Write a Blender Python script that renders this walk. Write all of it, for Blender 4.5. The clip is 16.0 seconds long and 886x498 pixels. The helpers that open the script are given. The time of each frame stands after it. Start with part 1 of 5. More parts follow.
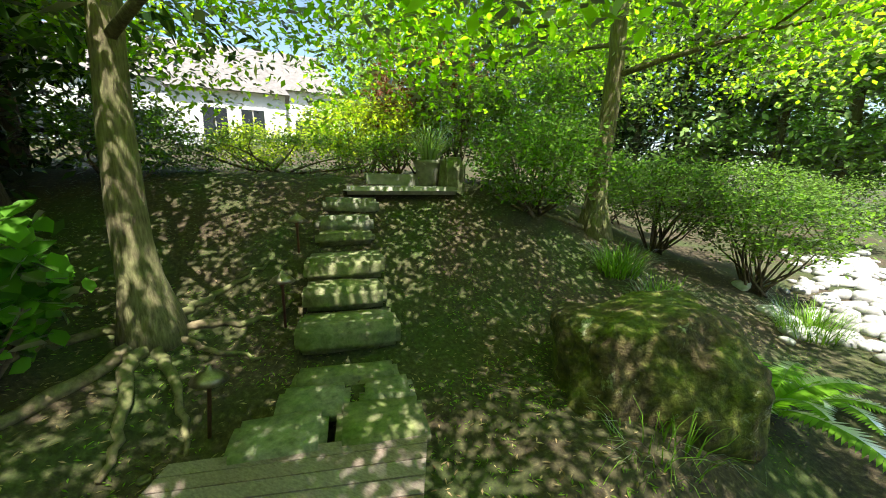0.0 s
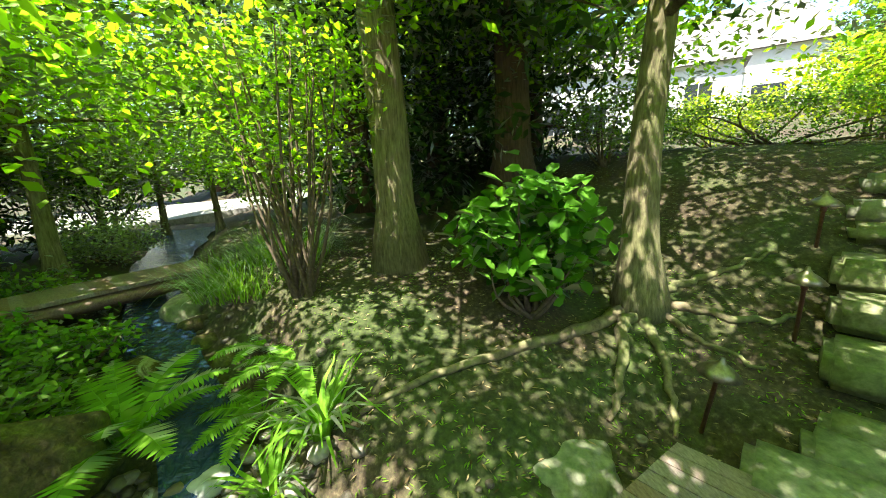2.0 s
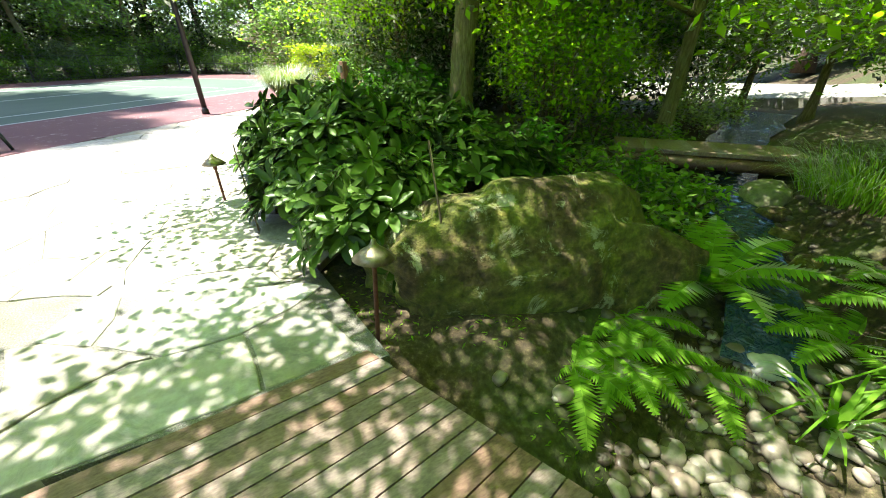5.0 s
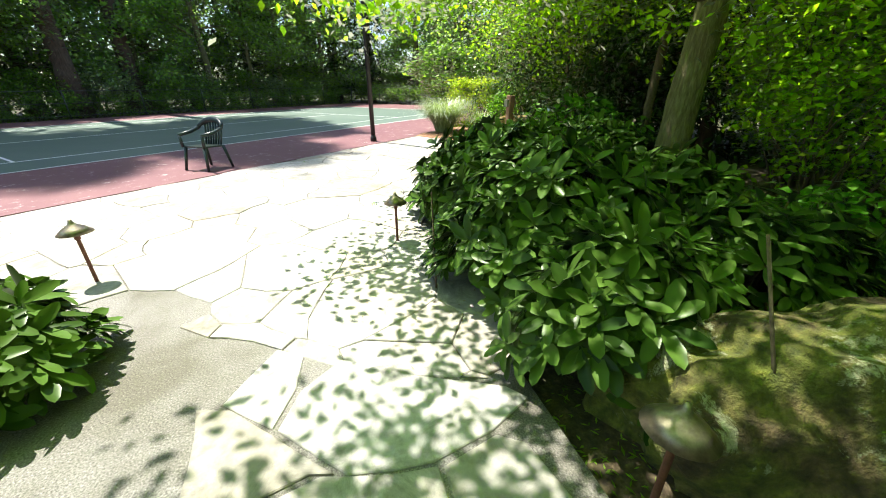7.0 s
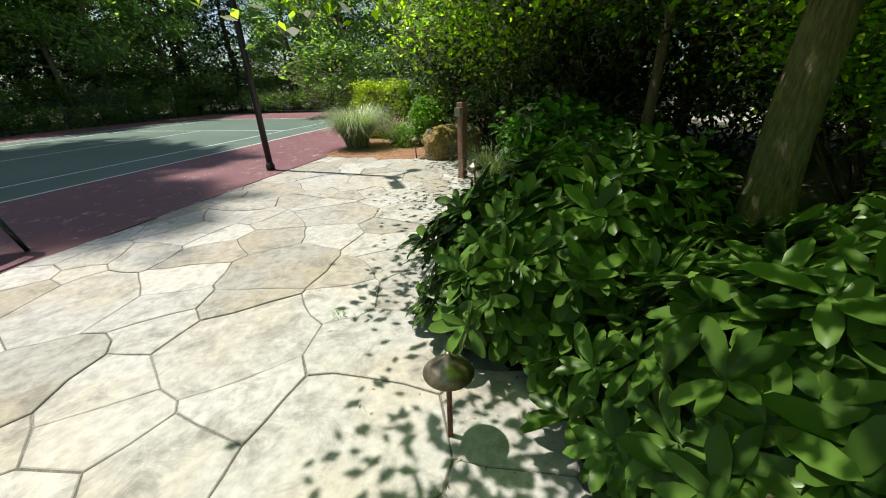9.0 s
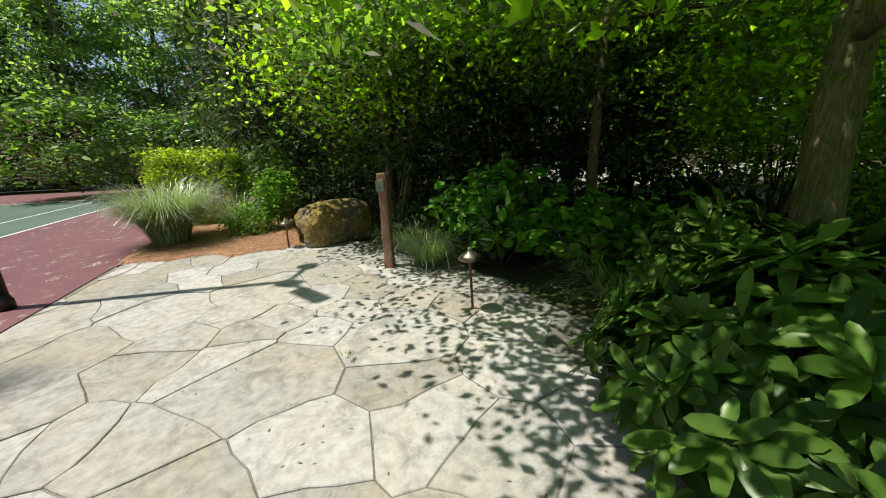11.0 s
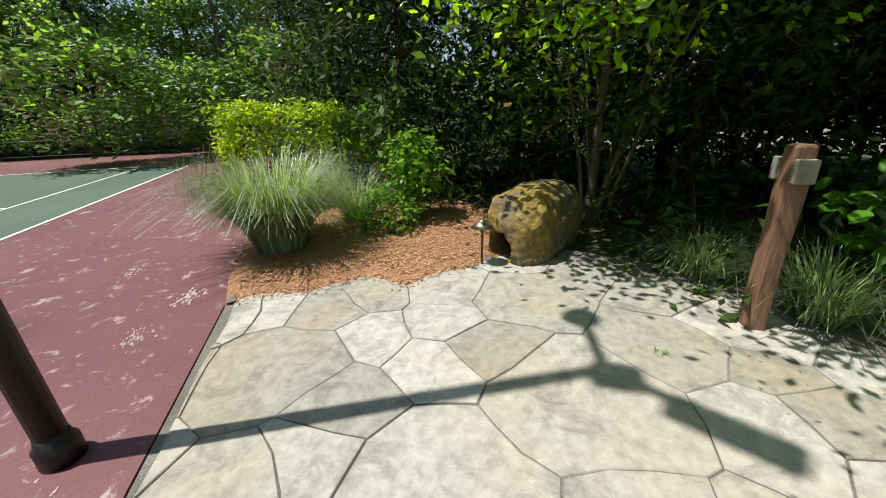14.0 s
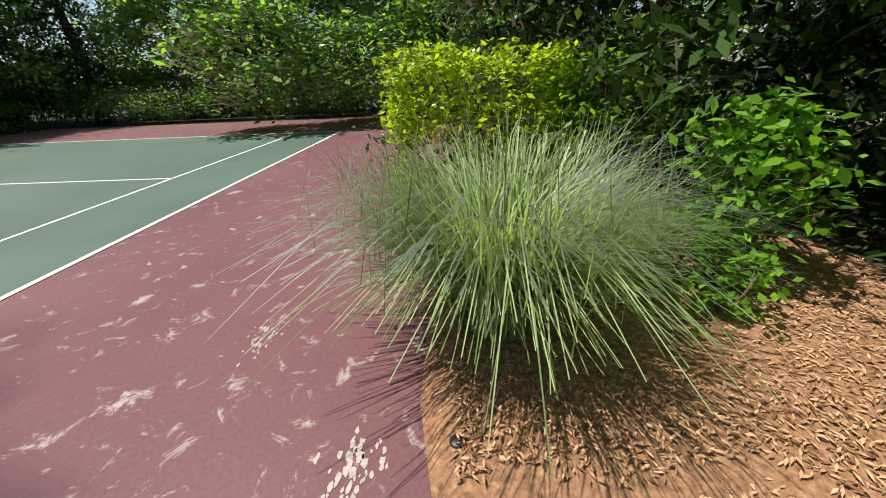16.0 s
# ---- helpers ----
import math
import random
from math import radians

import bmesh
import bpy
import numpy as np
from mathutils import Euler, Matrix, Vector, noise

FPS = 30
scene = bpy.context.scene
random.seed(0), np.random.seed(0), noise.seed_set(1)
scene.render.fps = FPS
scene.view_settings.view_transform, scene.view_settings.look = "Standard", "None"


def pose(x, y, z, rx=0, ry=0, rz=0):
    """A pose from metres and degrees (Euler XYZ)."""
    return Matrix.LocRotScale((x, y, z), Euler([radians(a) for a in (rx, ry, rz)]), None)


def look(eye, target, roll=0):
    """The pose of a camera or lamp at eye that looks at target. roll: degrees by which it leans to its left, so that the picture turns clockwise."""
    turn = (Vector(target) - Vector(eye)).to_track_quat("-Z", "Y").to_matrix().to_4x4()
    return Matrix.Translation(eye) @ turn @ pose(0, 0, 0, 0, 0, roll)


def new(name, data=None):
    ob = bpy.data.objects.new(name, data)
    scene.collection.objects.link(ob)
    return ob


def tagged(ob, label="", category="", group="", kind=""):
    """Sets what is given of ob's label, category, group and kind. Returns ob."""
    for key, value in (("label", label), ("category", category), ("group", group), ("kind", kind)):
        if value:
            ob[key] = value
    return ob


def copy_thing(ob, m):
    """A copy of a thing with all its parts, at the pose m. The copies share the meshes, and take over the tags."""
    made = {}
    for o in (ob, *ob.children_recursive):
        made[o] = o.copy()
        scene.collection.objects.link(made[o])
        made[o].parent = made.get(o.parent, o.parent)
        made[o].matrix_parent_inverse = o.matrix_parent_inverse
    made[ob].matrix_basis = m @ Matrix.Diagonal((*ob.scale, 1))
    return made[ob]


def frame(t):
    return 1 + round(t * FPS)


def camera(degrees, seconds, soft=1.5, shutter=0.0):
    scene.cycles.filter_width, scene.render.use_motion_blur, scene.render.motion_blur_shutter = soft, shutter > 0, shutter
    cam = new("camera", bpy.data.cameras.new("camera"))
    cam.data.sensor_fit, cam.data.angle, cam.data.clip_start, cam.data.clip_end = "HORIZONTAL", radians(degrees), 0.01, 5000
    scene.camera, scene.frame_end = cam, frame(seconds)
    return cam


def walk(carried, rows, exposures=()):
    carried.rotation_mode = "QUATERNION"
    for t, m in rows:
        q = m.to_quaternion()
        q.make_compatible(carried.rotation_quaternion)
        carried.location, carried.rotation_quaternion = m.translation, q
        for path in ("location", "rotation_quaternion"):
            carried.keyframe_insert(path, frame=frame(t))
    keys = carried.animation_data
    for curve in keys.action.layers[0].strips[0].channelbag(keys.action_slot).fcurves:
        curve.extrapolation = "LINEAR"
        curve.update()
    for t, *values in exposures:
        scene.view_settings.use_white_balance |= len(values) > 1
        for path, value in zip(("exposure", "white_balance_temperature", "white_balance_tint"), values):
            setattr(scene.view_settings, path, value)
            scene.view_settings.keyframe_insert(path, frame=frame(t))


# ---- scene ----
cam = camera(101.6, 16.0, soft=1.0)


def aim(x, y, z, yaw, down, roll=0):
    """A camera pose: degrees to the left of north, degrees down, roll."""
    return pose(x, y, z, 90 - down, 0, yaw) @ pose(0, 0, 0, 0, 0, roll)


PATH = [
    (0.0, aim(0.307, 0.563, 1.589, 23.67, 11.81, 0.92)),
    (0.5, aim(0.196, 0.414, 1.640, 37.70, 12.32, 0.43)),
    (1.0, aim(-0.019, 0.237, 1.639, 53.97, 13.50, 0.19)),
    (1.5, aim(-0.192, 0.134, 1.597, 67.39, 13.19, -0.81)),
    (2.0, aim(-0.272, 0.103, 1.509, 82.40, 13.16, -2.62)),
    (2.5, aim(-0.351, 0.064, 1.435, 93.48, 14.18, -2.50)),
    (3.0, aim(-0.403, 0.086, 1.416, 98.35, 18.58, -0.69)),
    (3.5, aim(-0.453, 0.113, 1.417, 105.00, 23.73, -0.90)),
    (4.0, aim(-0.370, -0.037, 1.437, 118.37, 26.01, 1.06)),
    (4.5, aim(-0.014, -0.382, 1.442, 137.31, 26.96, 1.10)),
    (5.0, aim(0.257, -0.621, 1.395, 152.30, 28.52, 0.08)),
    (5.2, aim(0.309, -0.669, 1.382, 155.36, 29.81, 0.50)),
    (7.3, aim(0.726, -1.777, 1.459, 172.34, 24.17, -0.23)),
    (7.5, aim(0.782, -1.962, 1.475, 171.22, 24.97, -1.06)),
    (8.0, aim(0.878, -2.622, 1.506, 171.65, 24.55, -1.46)),
    (8.5, aim(0.999, -3.289, 1.509, 166.22, 25.96, -2.14)),
    (9.0, aim(1.144, -3.874, 1.521, 154.72, 24.68, -2.00)),
    (9.5, aim(1.219, -4.619, 1.530, 143.94, 23.19, -2.23)),
    (9.7, aim(1.294, -4.866, 1.541, 139.26, 22.30, -1.99)),
    (11.8, aim(1.655, -7.301, 1.508, 120.21, 14.09, -1.81)),
    (12.0, aim(1.644, -7.552, 1.523, 120.48, 14.23, -1.60)),
    (12.5, aim(1.625, -8.125, 1.535, 119.22, 16.20, -2.32)),
    (13.0, aim(1.503, -8.735, 1.503, 119.56, 16.94, -1.17)),
    (13.5, aim(1.340, -9.360, 1.483, 121.88, 19.09, -1.23)),
    (14.0, aim(1.100, -9.964, 1.485, 124.27, 21.35, -1.68)),
    (14.5, aim(0.790, -10.598, 1.476, 134.48, 24.19, 0.02)),
    (15.0, aim(0.637, -11.238, 1.452, 137.18, 24.16, 0.23)),
    (15.5, aim(0.393, -11.826, 1.444, 141.32, 25.34, -2.11)),
    (16.0, aim(0.262, -12.436, 1.385, 143.01, 25.50, -2.55)),
]
EXPO = [(0.0, 1.65), (1.0, 1.9), (2.0, 2.4), (3.0, 2.65), (3.8, 2.65), (4.5, 2.5), (5.0, 2.15), (7.3, 1.5), (8.0, 1.25), (8.6, 0.8), (9.1, 0.5), (9.7, 0.4), (11.8, 0.4), (16.0, 0.4)]
walk(cam, PATH, EXPO)

# ---- world and sun ----
SUN_EL, SUN_FROM = 67.0, (0.70, -0.71)
world = bpy.data.worlds.new("sky")
world.use_nodes = True
scene.world = world
wn = world.node_tree
sky = wn.nodes.new("ShaderNodeTexSky")
sky.sky_type = "NISHITA"
sky.sun_disc = False
sky.sun_elevation = radians(SUN_EL)
sky.sun_rotation = math.atan2(SUN_FROM[0], SUN_FROM[1])
wn.nodes["Background"].inputs["Strength"].default_value = 0.1
wn.links.new(sky.outputs[0], wn.nodes["Background"].inputs["Color"])
sun_data = bpy.data.lights.new("sun", "SUN")
sun_data.energy = 5.0
sun_data.angle = radians(0.6)
sun_data.color = (1.0, 0.95, 0.86)
sun = new("sun", sun_data)
sun_dir = Vector((SUN_FROM[0] * math.cos(radians(SUN_EL)), SUN_FROM[1] * math.cos(radians(SUN_EL)), math.sin(radians(SUN_EL))))
sun.matrix_world = look(sun_dir * 60, (0, 0, 0))


# ---- materials ----
def ramp(nt, src, stops):
    node = nt.nodes.new("ShaderNodeValToRGB")
    els = node.color_ramp.elements
    while len(els) < len(stops):
        els.new(0.5)
    for e, (p, c) in zip(els, stops):
        e.position, e.color = p, (*c, 1)
    nt.links.new(src, node.inputs[0])
    return node.outputs[0]


def noise_tex(nt, scale, detail=5, rough=0.6, distort=0.0, stretch=None):
    tc = nt.nodes.new("ShaderNodeNewGeometry")
    n = nt.nodes.new("ShaderNodeTexNoise")
    n.inputs["Scale"].default_value, n.inputs["Detail"].default_value = scale, detail
    n.inputs["Roughness"].default_value, n.inputs["Distortion"].default_value = rough, distort
    src = tc.outputs["Position"]
    if stretch:
        mp = nt.nodes.new("ShaderNodeMapping")
        mp.inputs["Scale"].default_value = stretch
        nt.links.new(src, mp.inputs[0])
        src = mp.outputs[0]
    nt.links.new(src, n.inputs["Vector"])
    return n.outputs["Fac"]


def blend(nt, fac, a, b, mode="MIX"):
    m = nt.nodes.new("ShaderNodeMix")
    m.data_type, m.blend_type = "RGBA", mode
    for sock, v in ((m.inputs[0], fac), (m.inputs[6], a), (m.inputs[7], b)):
        if isinstance(v, (int, float)):
            sock.default_value = v
        elif isinstance(v, tuple):
            sock.default_value = (*v, 1)
        else:
            nt.links.new(v, sock)
    return m.outputs[2]


def material(name, fine, coarse=None, scale=30.0, patch=1.5, rough=0.8, bump=0.3, dist=0.01, metal=0.0, vary=0.0, stretch=None, spots=None):
    """A solid surface: fine grain and broad patches. fine, coarse: ramp stops; vary: spread from piece to piece; spots: (scale, low, high, colour)."""
    m = bpy.data.materials.new(name)
    m.use_nodes = True
    nt = m.node_tree
    b = nt.nodes["Principled BSDF"]
    grain = noise_tex(nt, scale, 6, 0.65, stretch=stretch)
    col = ramp(nt, grain, fine)
    if coarse:
        big = noise_tex(nt, patch, 4, 0.6, 0.3)
        col = blend(nt, ramp(nt, big, [(0.42, (0, 0, 0)), (0.6, (1, 1, 1))]), col, ramp(nt, grain, coarse))
    if spots:
        sc, lo, hi, c = spots
        s = noise_tex(nt, sc, 8, 0.75, 0.6)
        col = blend(nt, ramp(nt, s, [(lo, (0, 0, 0)), (hi, (1, 1, 1))]), col, c)
    if vary:
        info = nt.nodes.new("ShaderNodeObjectInfo")
        hsv = nt.nodes.new("ShaderNodeHueSaturation")
        mr = nt.nodes.new("ShaderNodeMapRange")
        mr.inputs[3].default_value, mr.inputs[4].default_value = 1 - vary, 1 + vary
        nt.links.new(info.outputs["Random"], mr.inputs[0])
        nt.links.new(mr.outputs[0], hsv.inputs["Value"])
        mr2 = nt.nodes.new("ShaderNodeMapRange")
        mr2.inputs[3].default_value, mr2.inputs[4].default_value = 1.25, 0.6
        nt.links.new(info.outputs["Random"], mr2.inputs[0])
        nt.links.new(mr2.outputs[0], hsv.inputs["Saturation"])
        nt.links.new(col, hsv.inputs["Color"])
        col = hsv.outputs[0]
    nt.links.new(col, b.inputs["Base Color"])
    b.inputs["Roughness"].default_value, b.inputs["Metallic"].default_value = rough, metal
    if bump:
        bn = nt.nodes.new("ShaderNodeBump")
        bn.inputs["Strength"].default_value, bn.inputs["Distance"].default_value = bump, dist
        nt.links.new(grain, bn.inputs["Height"])
        nt.links.new(bn.outputs[0], b.inputs["Normal"])
    return m


def leaf_material(name, dark, light, gloss=0.25, through_part=0.45, rough=0.4):
    """Leaves that let some light through; colour differs from leaf to leaf."""
    m = bpy.data.materials.new(name)
    m.use_nodes = True
    nt = m.node_tree
    nt.nodes.remove(nt.nodes["Principled BSDF"])
    out = nt.nodes["Material Output"]
    geo = nt.nodes.new("ShaderNodeNewGeometry")
    col = ramp(nt, geo.outputs["Random Per Island"], [(0.0, dark), (0.6, light), (1.0, tuple(min(1, c * 1.35) for c in light))])
    dif, tra, glo = nt.nodes.new("ShaderNodeBsdfDiffuse"), nt.nodes.new("ShaderNodeBsdfTranslucent"), nt.nodes.new("ShaderNodeBsdfGlossy")
    glo.inputs["Roughness"].default_value = rough
    bright = blend(nt, 1.0, col, (1.25, 1.35, 0.5), "MULTIPLY")
    nt.links.new(col, dif.inputs[0])
    nt.links.new(bright, tra.inputs[0])
    m1, m2, lw = nt.nodes.new("ShaderNodeMixShader"), nt.nodes.new("ShaderNodeMixShader"), nt.nodes.new("ShaderNodeFresnel")
    lw.inputs["IOR"].default_value = 1.12 + 0.4 * gloss
    glo.inputs[0].default_value = (0.6, 0.65, 0.55, 1)
    m1.inputs[0].default_value = through_part
    nt.links.new(dif.outputs[0], m1.inputs[1])
    nt.links.new(tra.outputs[0], m1.inputs[2])
    nt.links.new(lw.outputs[0], m2.inputs[0])
    nt.links.new(m1.outputs[0], m2.inputs[1])
    nt.links.new(glo.outputs[0], m2.inputs[2])
    nt.links.new(m2.outputs[0], out.inputs[0])
    return m


M_SOIL = material("forest_soil", [(0.3, (0.012, 0.008, 0.004)), (0.55, (0.058, 0.042, 0.021)), (0.75, (0.17, 0.13, 0.075))],
                  [(0.3, (0.012, 0.018, 0.004)), (0.6, (0.045, 0.062, 0.012)), (0.8, (0.13, 0.135, 0.05))], 26, 0.9, 0.95, 0.7, 0.02)
M_LAWN = material("rough_lawn", [(0.3, (0.02, 0.04, 0.008)), (0.7, (0.08, 0.13, 0.03))], [(0.3, (0.05, 0.06, 0.02)), (0.7, (0.12, 0.13, 0.05))], 30, 0.5, 0.9, 0.5, 0.02)
M_BED = material("wet_streambed", [(0.3, (0.015, 0.012, 0.009)), (0.7, (0.1, 0.08, 0.055))], [(0.3, (0.03, 0.025, 0.015)), (0.7, (0.12, 0.1, 0.07))], 22, 2, 0.5, 0.6, 0.02)
M_STEP = material("mossy_stone", [(0.28, (0.07, 0.072, 0.035)), (0.5, (0.17, 0.17, 0.09)), (0.72, (0.27, 0.265, 0.155))], [(0.3, (0.06, 0.085, 0.02)), (0.7, (0.19, 0.215, 0.08))], 17, 3.0, 0.85, 0.7, 0.014, vary=0.12)
M_FLAG = material("flagstone", [(0.28, (0.22, 0.215, 0.195)), (0.5, (0.33, 0.322, 0.295)), (0.72, (0.42, 0.41, 0.375))], [(0.3, (0.27, 0.245, 0.2)), (0.7, (0.42, 0.38, 0.31))], 13, 1.1, 0.85, 0.55, 0.005,
                  vary=0.2, spots=(3.4, 0.50, 0.66, (0.185, 0.175, 0.15)))
M_GRIT = material("joint_grit", [(0.35, (0.09, 0.085, 0.075)), (0.6, (0.27, 0.26, 0.24)), (0.7, (0.45, 0.44, 0.42))], [(0.35, (0.07, 0.065, 0.05)), (0.6, (0.16, 0.15, 0.12)), (0.7, (0.32, 0.3, 0.26))], 110, 1.2, 0.9, 0.8, 0.012)
M_RED = material("court_red", [(0.3, (0.105, 0.034, 0.042)), (0.7, (0.145, 0.052, 0.06))], [(0.3, (0.12, 0.044, 0.05)), (0.7, (0.17, 0.068, 0.073))], 40, 0.35, 0.65, 0.12, 0.003,
                 spots=(5.5, 0.575, 0.66, (0.36, 0.29, 0.27)))
M_GREEN = material("court_green", [(0.3, (0.045, 0.085, 0.062)), (0.7, (0.07, 0.115, 0.085))], [(0.3, (0.06, 0.10, 0.075)), (0.7, (0.09, 0.135, 0.105))], 40, 0.35, 0.65, 0.12, 0.003)
M_LINE = material("line_paint", [(0.3, (0.6, 0.6, 0.58)), (0.7, (0.78, 0.78, 0.76))], None, 30, 1, 0.7, 0.1, 0.002)
M_DECK = material("weathered_deck", [(0.3, (0.085, 0.05, 0.036)), (0.7, (0.24, 0.165, 0.125))], [(0.3, (0.12, 0.078, 0.06)), (0.7, (0.28, 0.205, 0.165))], 16, 1.5, 0.75, 0.3, 0.004, vary=0.12, stretch=(2, 5, 2))
M_BOULDER = material("mossy_boulder", [(0.3, (0.02, 0.015, 0.006)), (0.5, (0.07, 0.052, 0.02)), (0.7, (0.17, 0.125, 0.055))], [(0.3, (0.03, 0.042, 0.004)), (0.55, (0.12, 0.14, 0.016)), (0.75, (0.28, 0.27, 0.04))], 15, 2.2, 0.95, 1.0, 0.06,
                     spots=(3.2, 0.57, 0.62, (0.32, 0.33, 0.2)))
M_GOLD = material("golden_moss_rock", [(0.3, (0.10, 0.065, 0.014)), (0.7, (0.33, 0.225, 0.05))], [(0.3, (0.045, 0.038, 0.022)), (0.7, (0.21, 0.175, 0.115))], 17, 2.4, 0.95, 0.8, 0.03,
                  spots=(2.3, 0.63, 0.69, (0.42, 0.37, 0.31)))
M_BARK = material("bark", [(0.3, (0.06, 0.048, 0.024)), (0.55, (0.20, 0.165, 0.09)), (0.75, (0.34, 0.285, 0.165))], [(0.3, (0.07, 0.07, 0.022)), (0.7, (0.26, 0.25, 0.11))], 14, 2.0, 0.95, 1.0, 0.03, stretch=(3, 3, 0.5))
M_BARKD = material("red_bark", [(0.3, (0.03, 0.017, 0.01)), (0.7, (0.14, 0.085, 0.055))], [(0.3, (0.04, 0.03, 0.02)), (0.7, (0.17, 0.115, 0.08))], 12, 2.0, 0.95, 1.0, 0.03, stretch=(3, 3, 0.4))
M_TWIG = material("twig", [(0.3, (0.05, 0.035, 0.02)), (0.7, (0.16, 0.12, 0.075))], None, 30, 1, 0.9, 0.4, 0.005)
M_ROOT = material("root_bark", [(0.3, (0.06, 0.045, 0.025)), (0.7, (0.24, 0.19, 0.11))], [(0.3, (0.05, 0.06, 0.02)), (0.7, (0.18, 0.18, 0.07))], 18, 2.5, 0.95, 0.7, 0.015)
M_POST = material("post_wood", [(0.3, (0.10, 0.05, 0.03)), (0.7, (0.27, 0.15, 0.09))], None, 14, 1.5, 0.85, 0.5, 0.008, stretch=(4, 4, 0.4))
M_BLACK = material("black_metal", [(0.3, (0.012, 0.011, 0.011)), (0.7, (0.03, 0.027, 0.025))], None, 30, 1, 0.45, 0.1, 0.002, metal=0.3)
M_BRONZE = material("bronze", [(0.3, (0.14, 0.12, 0.08)), (0.7, (0.32, 0.28, 0.21))], None, 24, 2, 0.42, 0.15, 0.002, metal=0.85)
M_RUST = material("rusty_stake", [(0.3, (0.1, 0.04, 0.025)), (0.7, (0.22, 0.1, 0.06))], None, 40, 2, 0.7, 0.2, 0.002, metal=0.3)
M_CHAIR = material("green_plastic", [(0.3, (0.008, 0.02, 0.017)), (0.7, (0.016, 0.035, 0.03))], None, 20, 2, 0.35, 0.05, 0.001)
M_WHITE = material("white_paint", [(0.3, (0.72, 0.71, 0.68)), (0.7, (0.82, 0.81, 0.78))], None, 6, 1, 0.6, 0.05, 0.002)
M_ROOF = material("grey_shingles", [(0.3, (0.12, 0.11, 0.105)), (0.7, (0.22, 0.205, 0.195))], None, 5, 1, 0.9, 0.4, 0.02)
M_PANE = material("dark_pane", [(0.3, (0.02, 0.025, 0.03)), (0.7, (0.04, 0.045, 0.05))], None, 3, 1, 0.08, 0.0)
M_CONCRETE = material("grey_concrete", [(0.3, (0.2, 0.19, 0.17)), (0.7, (0.38, 0.37, 0.34))], [(0.3, (0.14, 0.15, 0.1)), (0.7, (0.27, 0.27, 0.2))], 12, 2, 0.85, 0.3, 0.006)
M_MULCH = material("mulch", [(0.3, (0.13, 0.055, 0.028)), (0.6, (0.34, 0.18, 0.095)), (0.8, (0.52, 0.34, 0.21))], None, 30, 1, 0.9, 0.6, 0.02)
M_PEBBLE = material("pebble", [(0.3, (0.09, 0.072, 0.05)), (0.7, (0.30, 0.255, 0.195))], None, 9, 2, 0.45, 0.15, 0.004, vary=0.6)
M_GRAVEL = material("pale_cobble", [(0.3, (0.24, 0.23, 0.22)), (0.7, (0.5, 0.49, 0.47))], None, 9, 2, 0.8, 0.2, 0.004, vary=0.3)
M_FLAKE = material("flaked_paint", [(0.3, (0.32, 0.25, 0.24)), (0.7, (0.5, 0.43, 0.41))], None, 40, 1, 0.8, 0.2, 0.002)
M_FENCE = material("fence_wire", [(0.3, (0.02, 0.025, 0.022)), (0.7, (0.05, 0.055, 0.05))], None, 10, 1, 0.5, 0.0)
L_MAPLE = leaf_material("maple_leaf", (0.17, 0.31, 0.018), (0.33, 0.52, 0.03), 0.1, 0.8)
L_FOREST = leaf_material("forest_leaf", (0.075, 0.155, 0.028), (0.21, 0.35, 0.07), 0.15, 0.68)
L_WOODS = leaf_material("woods_leaf", (0.18, 0.30, 0.09), (0.37, 0.53, 0.19), 0.2, 0.7)
L_CONIFER = leaf_material("conifer_spray", (0.014, 0.035, 0.010), (0.045, 0.085, 0.02), 0.1, 0.3)
L_RHODO = leaf_material("rhododendron_leaf", (0.02, 0.05, 0.008), (0.066, 0.125, 0.02), 0.4, 0.2, 0.3)
L_SHRUB = leaf_material("shrub_leaf", (0.07, 0.15, 0.018), (0.18, 0.31, 0.04), 0.1, 0.6)
L_HYDR = leaf_material("broad_leaf", (0.04, 0.13, 0.010), (0.11, 0.27, 0.025), 0.2, 0.5)
L_FERN = leaf_material("fern_leaf", (0.07, 0.18, 0.012), (0.17, 0.34, 0.03), 0.1, 0.5)
L_LIME = leaf_material("lime_leaf", (0.22, 0.33, 0.012), (0.46, 0.56, 0.028), 0.1, 0.5)
L_GRASS = leaf_material("silver_grass", (0.13, 0.19, 0.07), (0.33, 0.41, 0.21), 0.1, 0.4)
L_BLADE = leaf_material("green_blade", (0.07, 0.15, 0.015), (0.17, 0.31, 0.04), 0.1, 0.5)
L_RED = leaf_material("reddish_leaf", (0.08, 0.03, 0.02), (0.16, 0.06, 0.04), 0.1, 0.4)
L_LITTER = leaf_material("dry_leaf", (0.09, 0.06, 0.03), (0.30, 0.22, 0.13), 0.05, 0.15)


def water_material():
    m = bpy.data.materials.new("water")
    m.use_nodes = True
    nt = m.node_tree
    b = nt.nodes["Principled BSDF"]
    # Blue base colour stands in for the sky mirrored in the water.
    b.inputs["Base Color"].default_value = (0.02, 0.045, 0.09, 1)
    b.inputs["Roughness"].default_value = 0.06
    b.inputs["IOR"].default_value = 1.33
    b.inputs["Specular IOR Level"].default_value = 0.9
    bn = nt.nodes.new("ShaderNodeBump")
    bn.inputs["Strength"].default_value, bn.inputs["Distance"].default_value = 1.0, 0.06
    nt.links.new(noise_tex(nt, 14, 3, 0.6, 0.8), bn.inputs["Height"])
    nt.links.new(bn.outputs[0], b.inputs["Normal"])
    return m


M_WATER = water_material()


# ---- mesh helpers ----
RNG = np.random.default_rng(7)


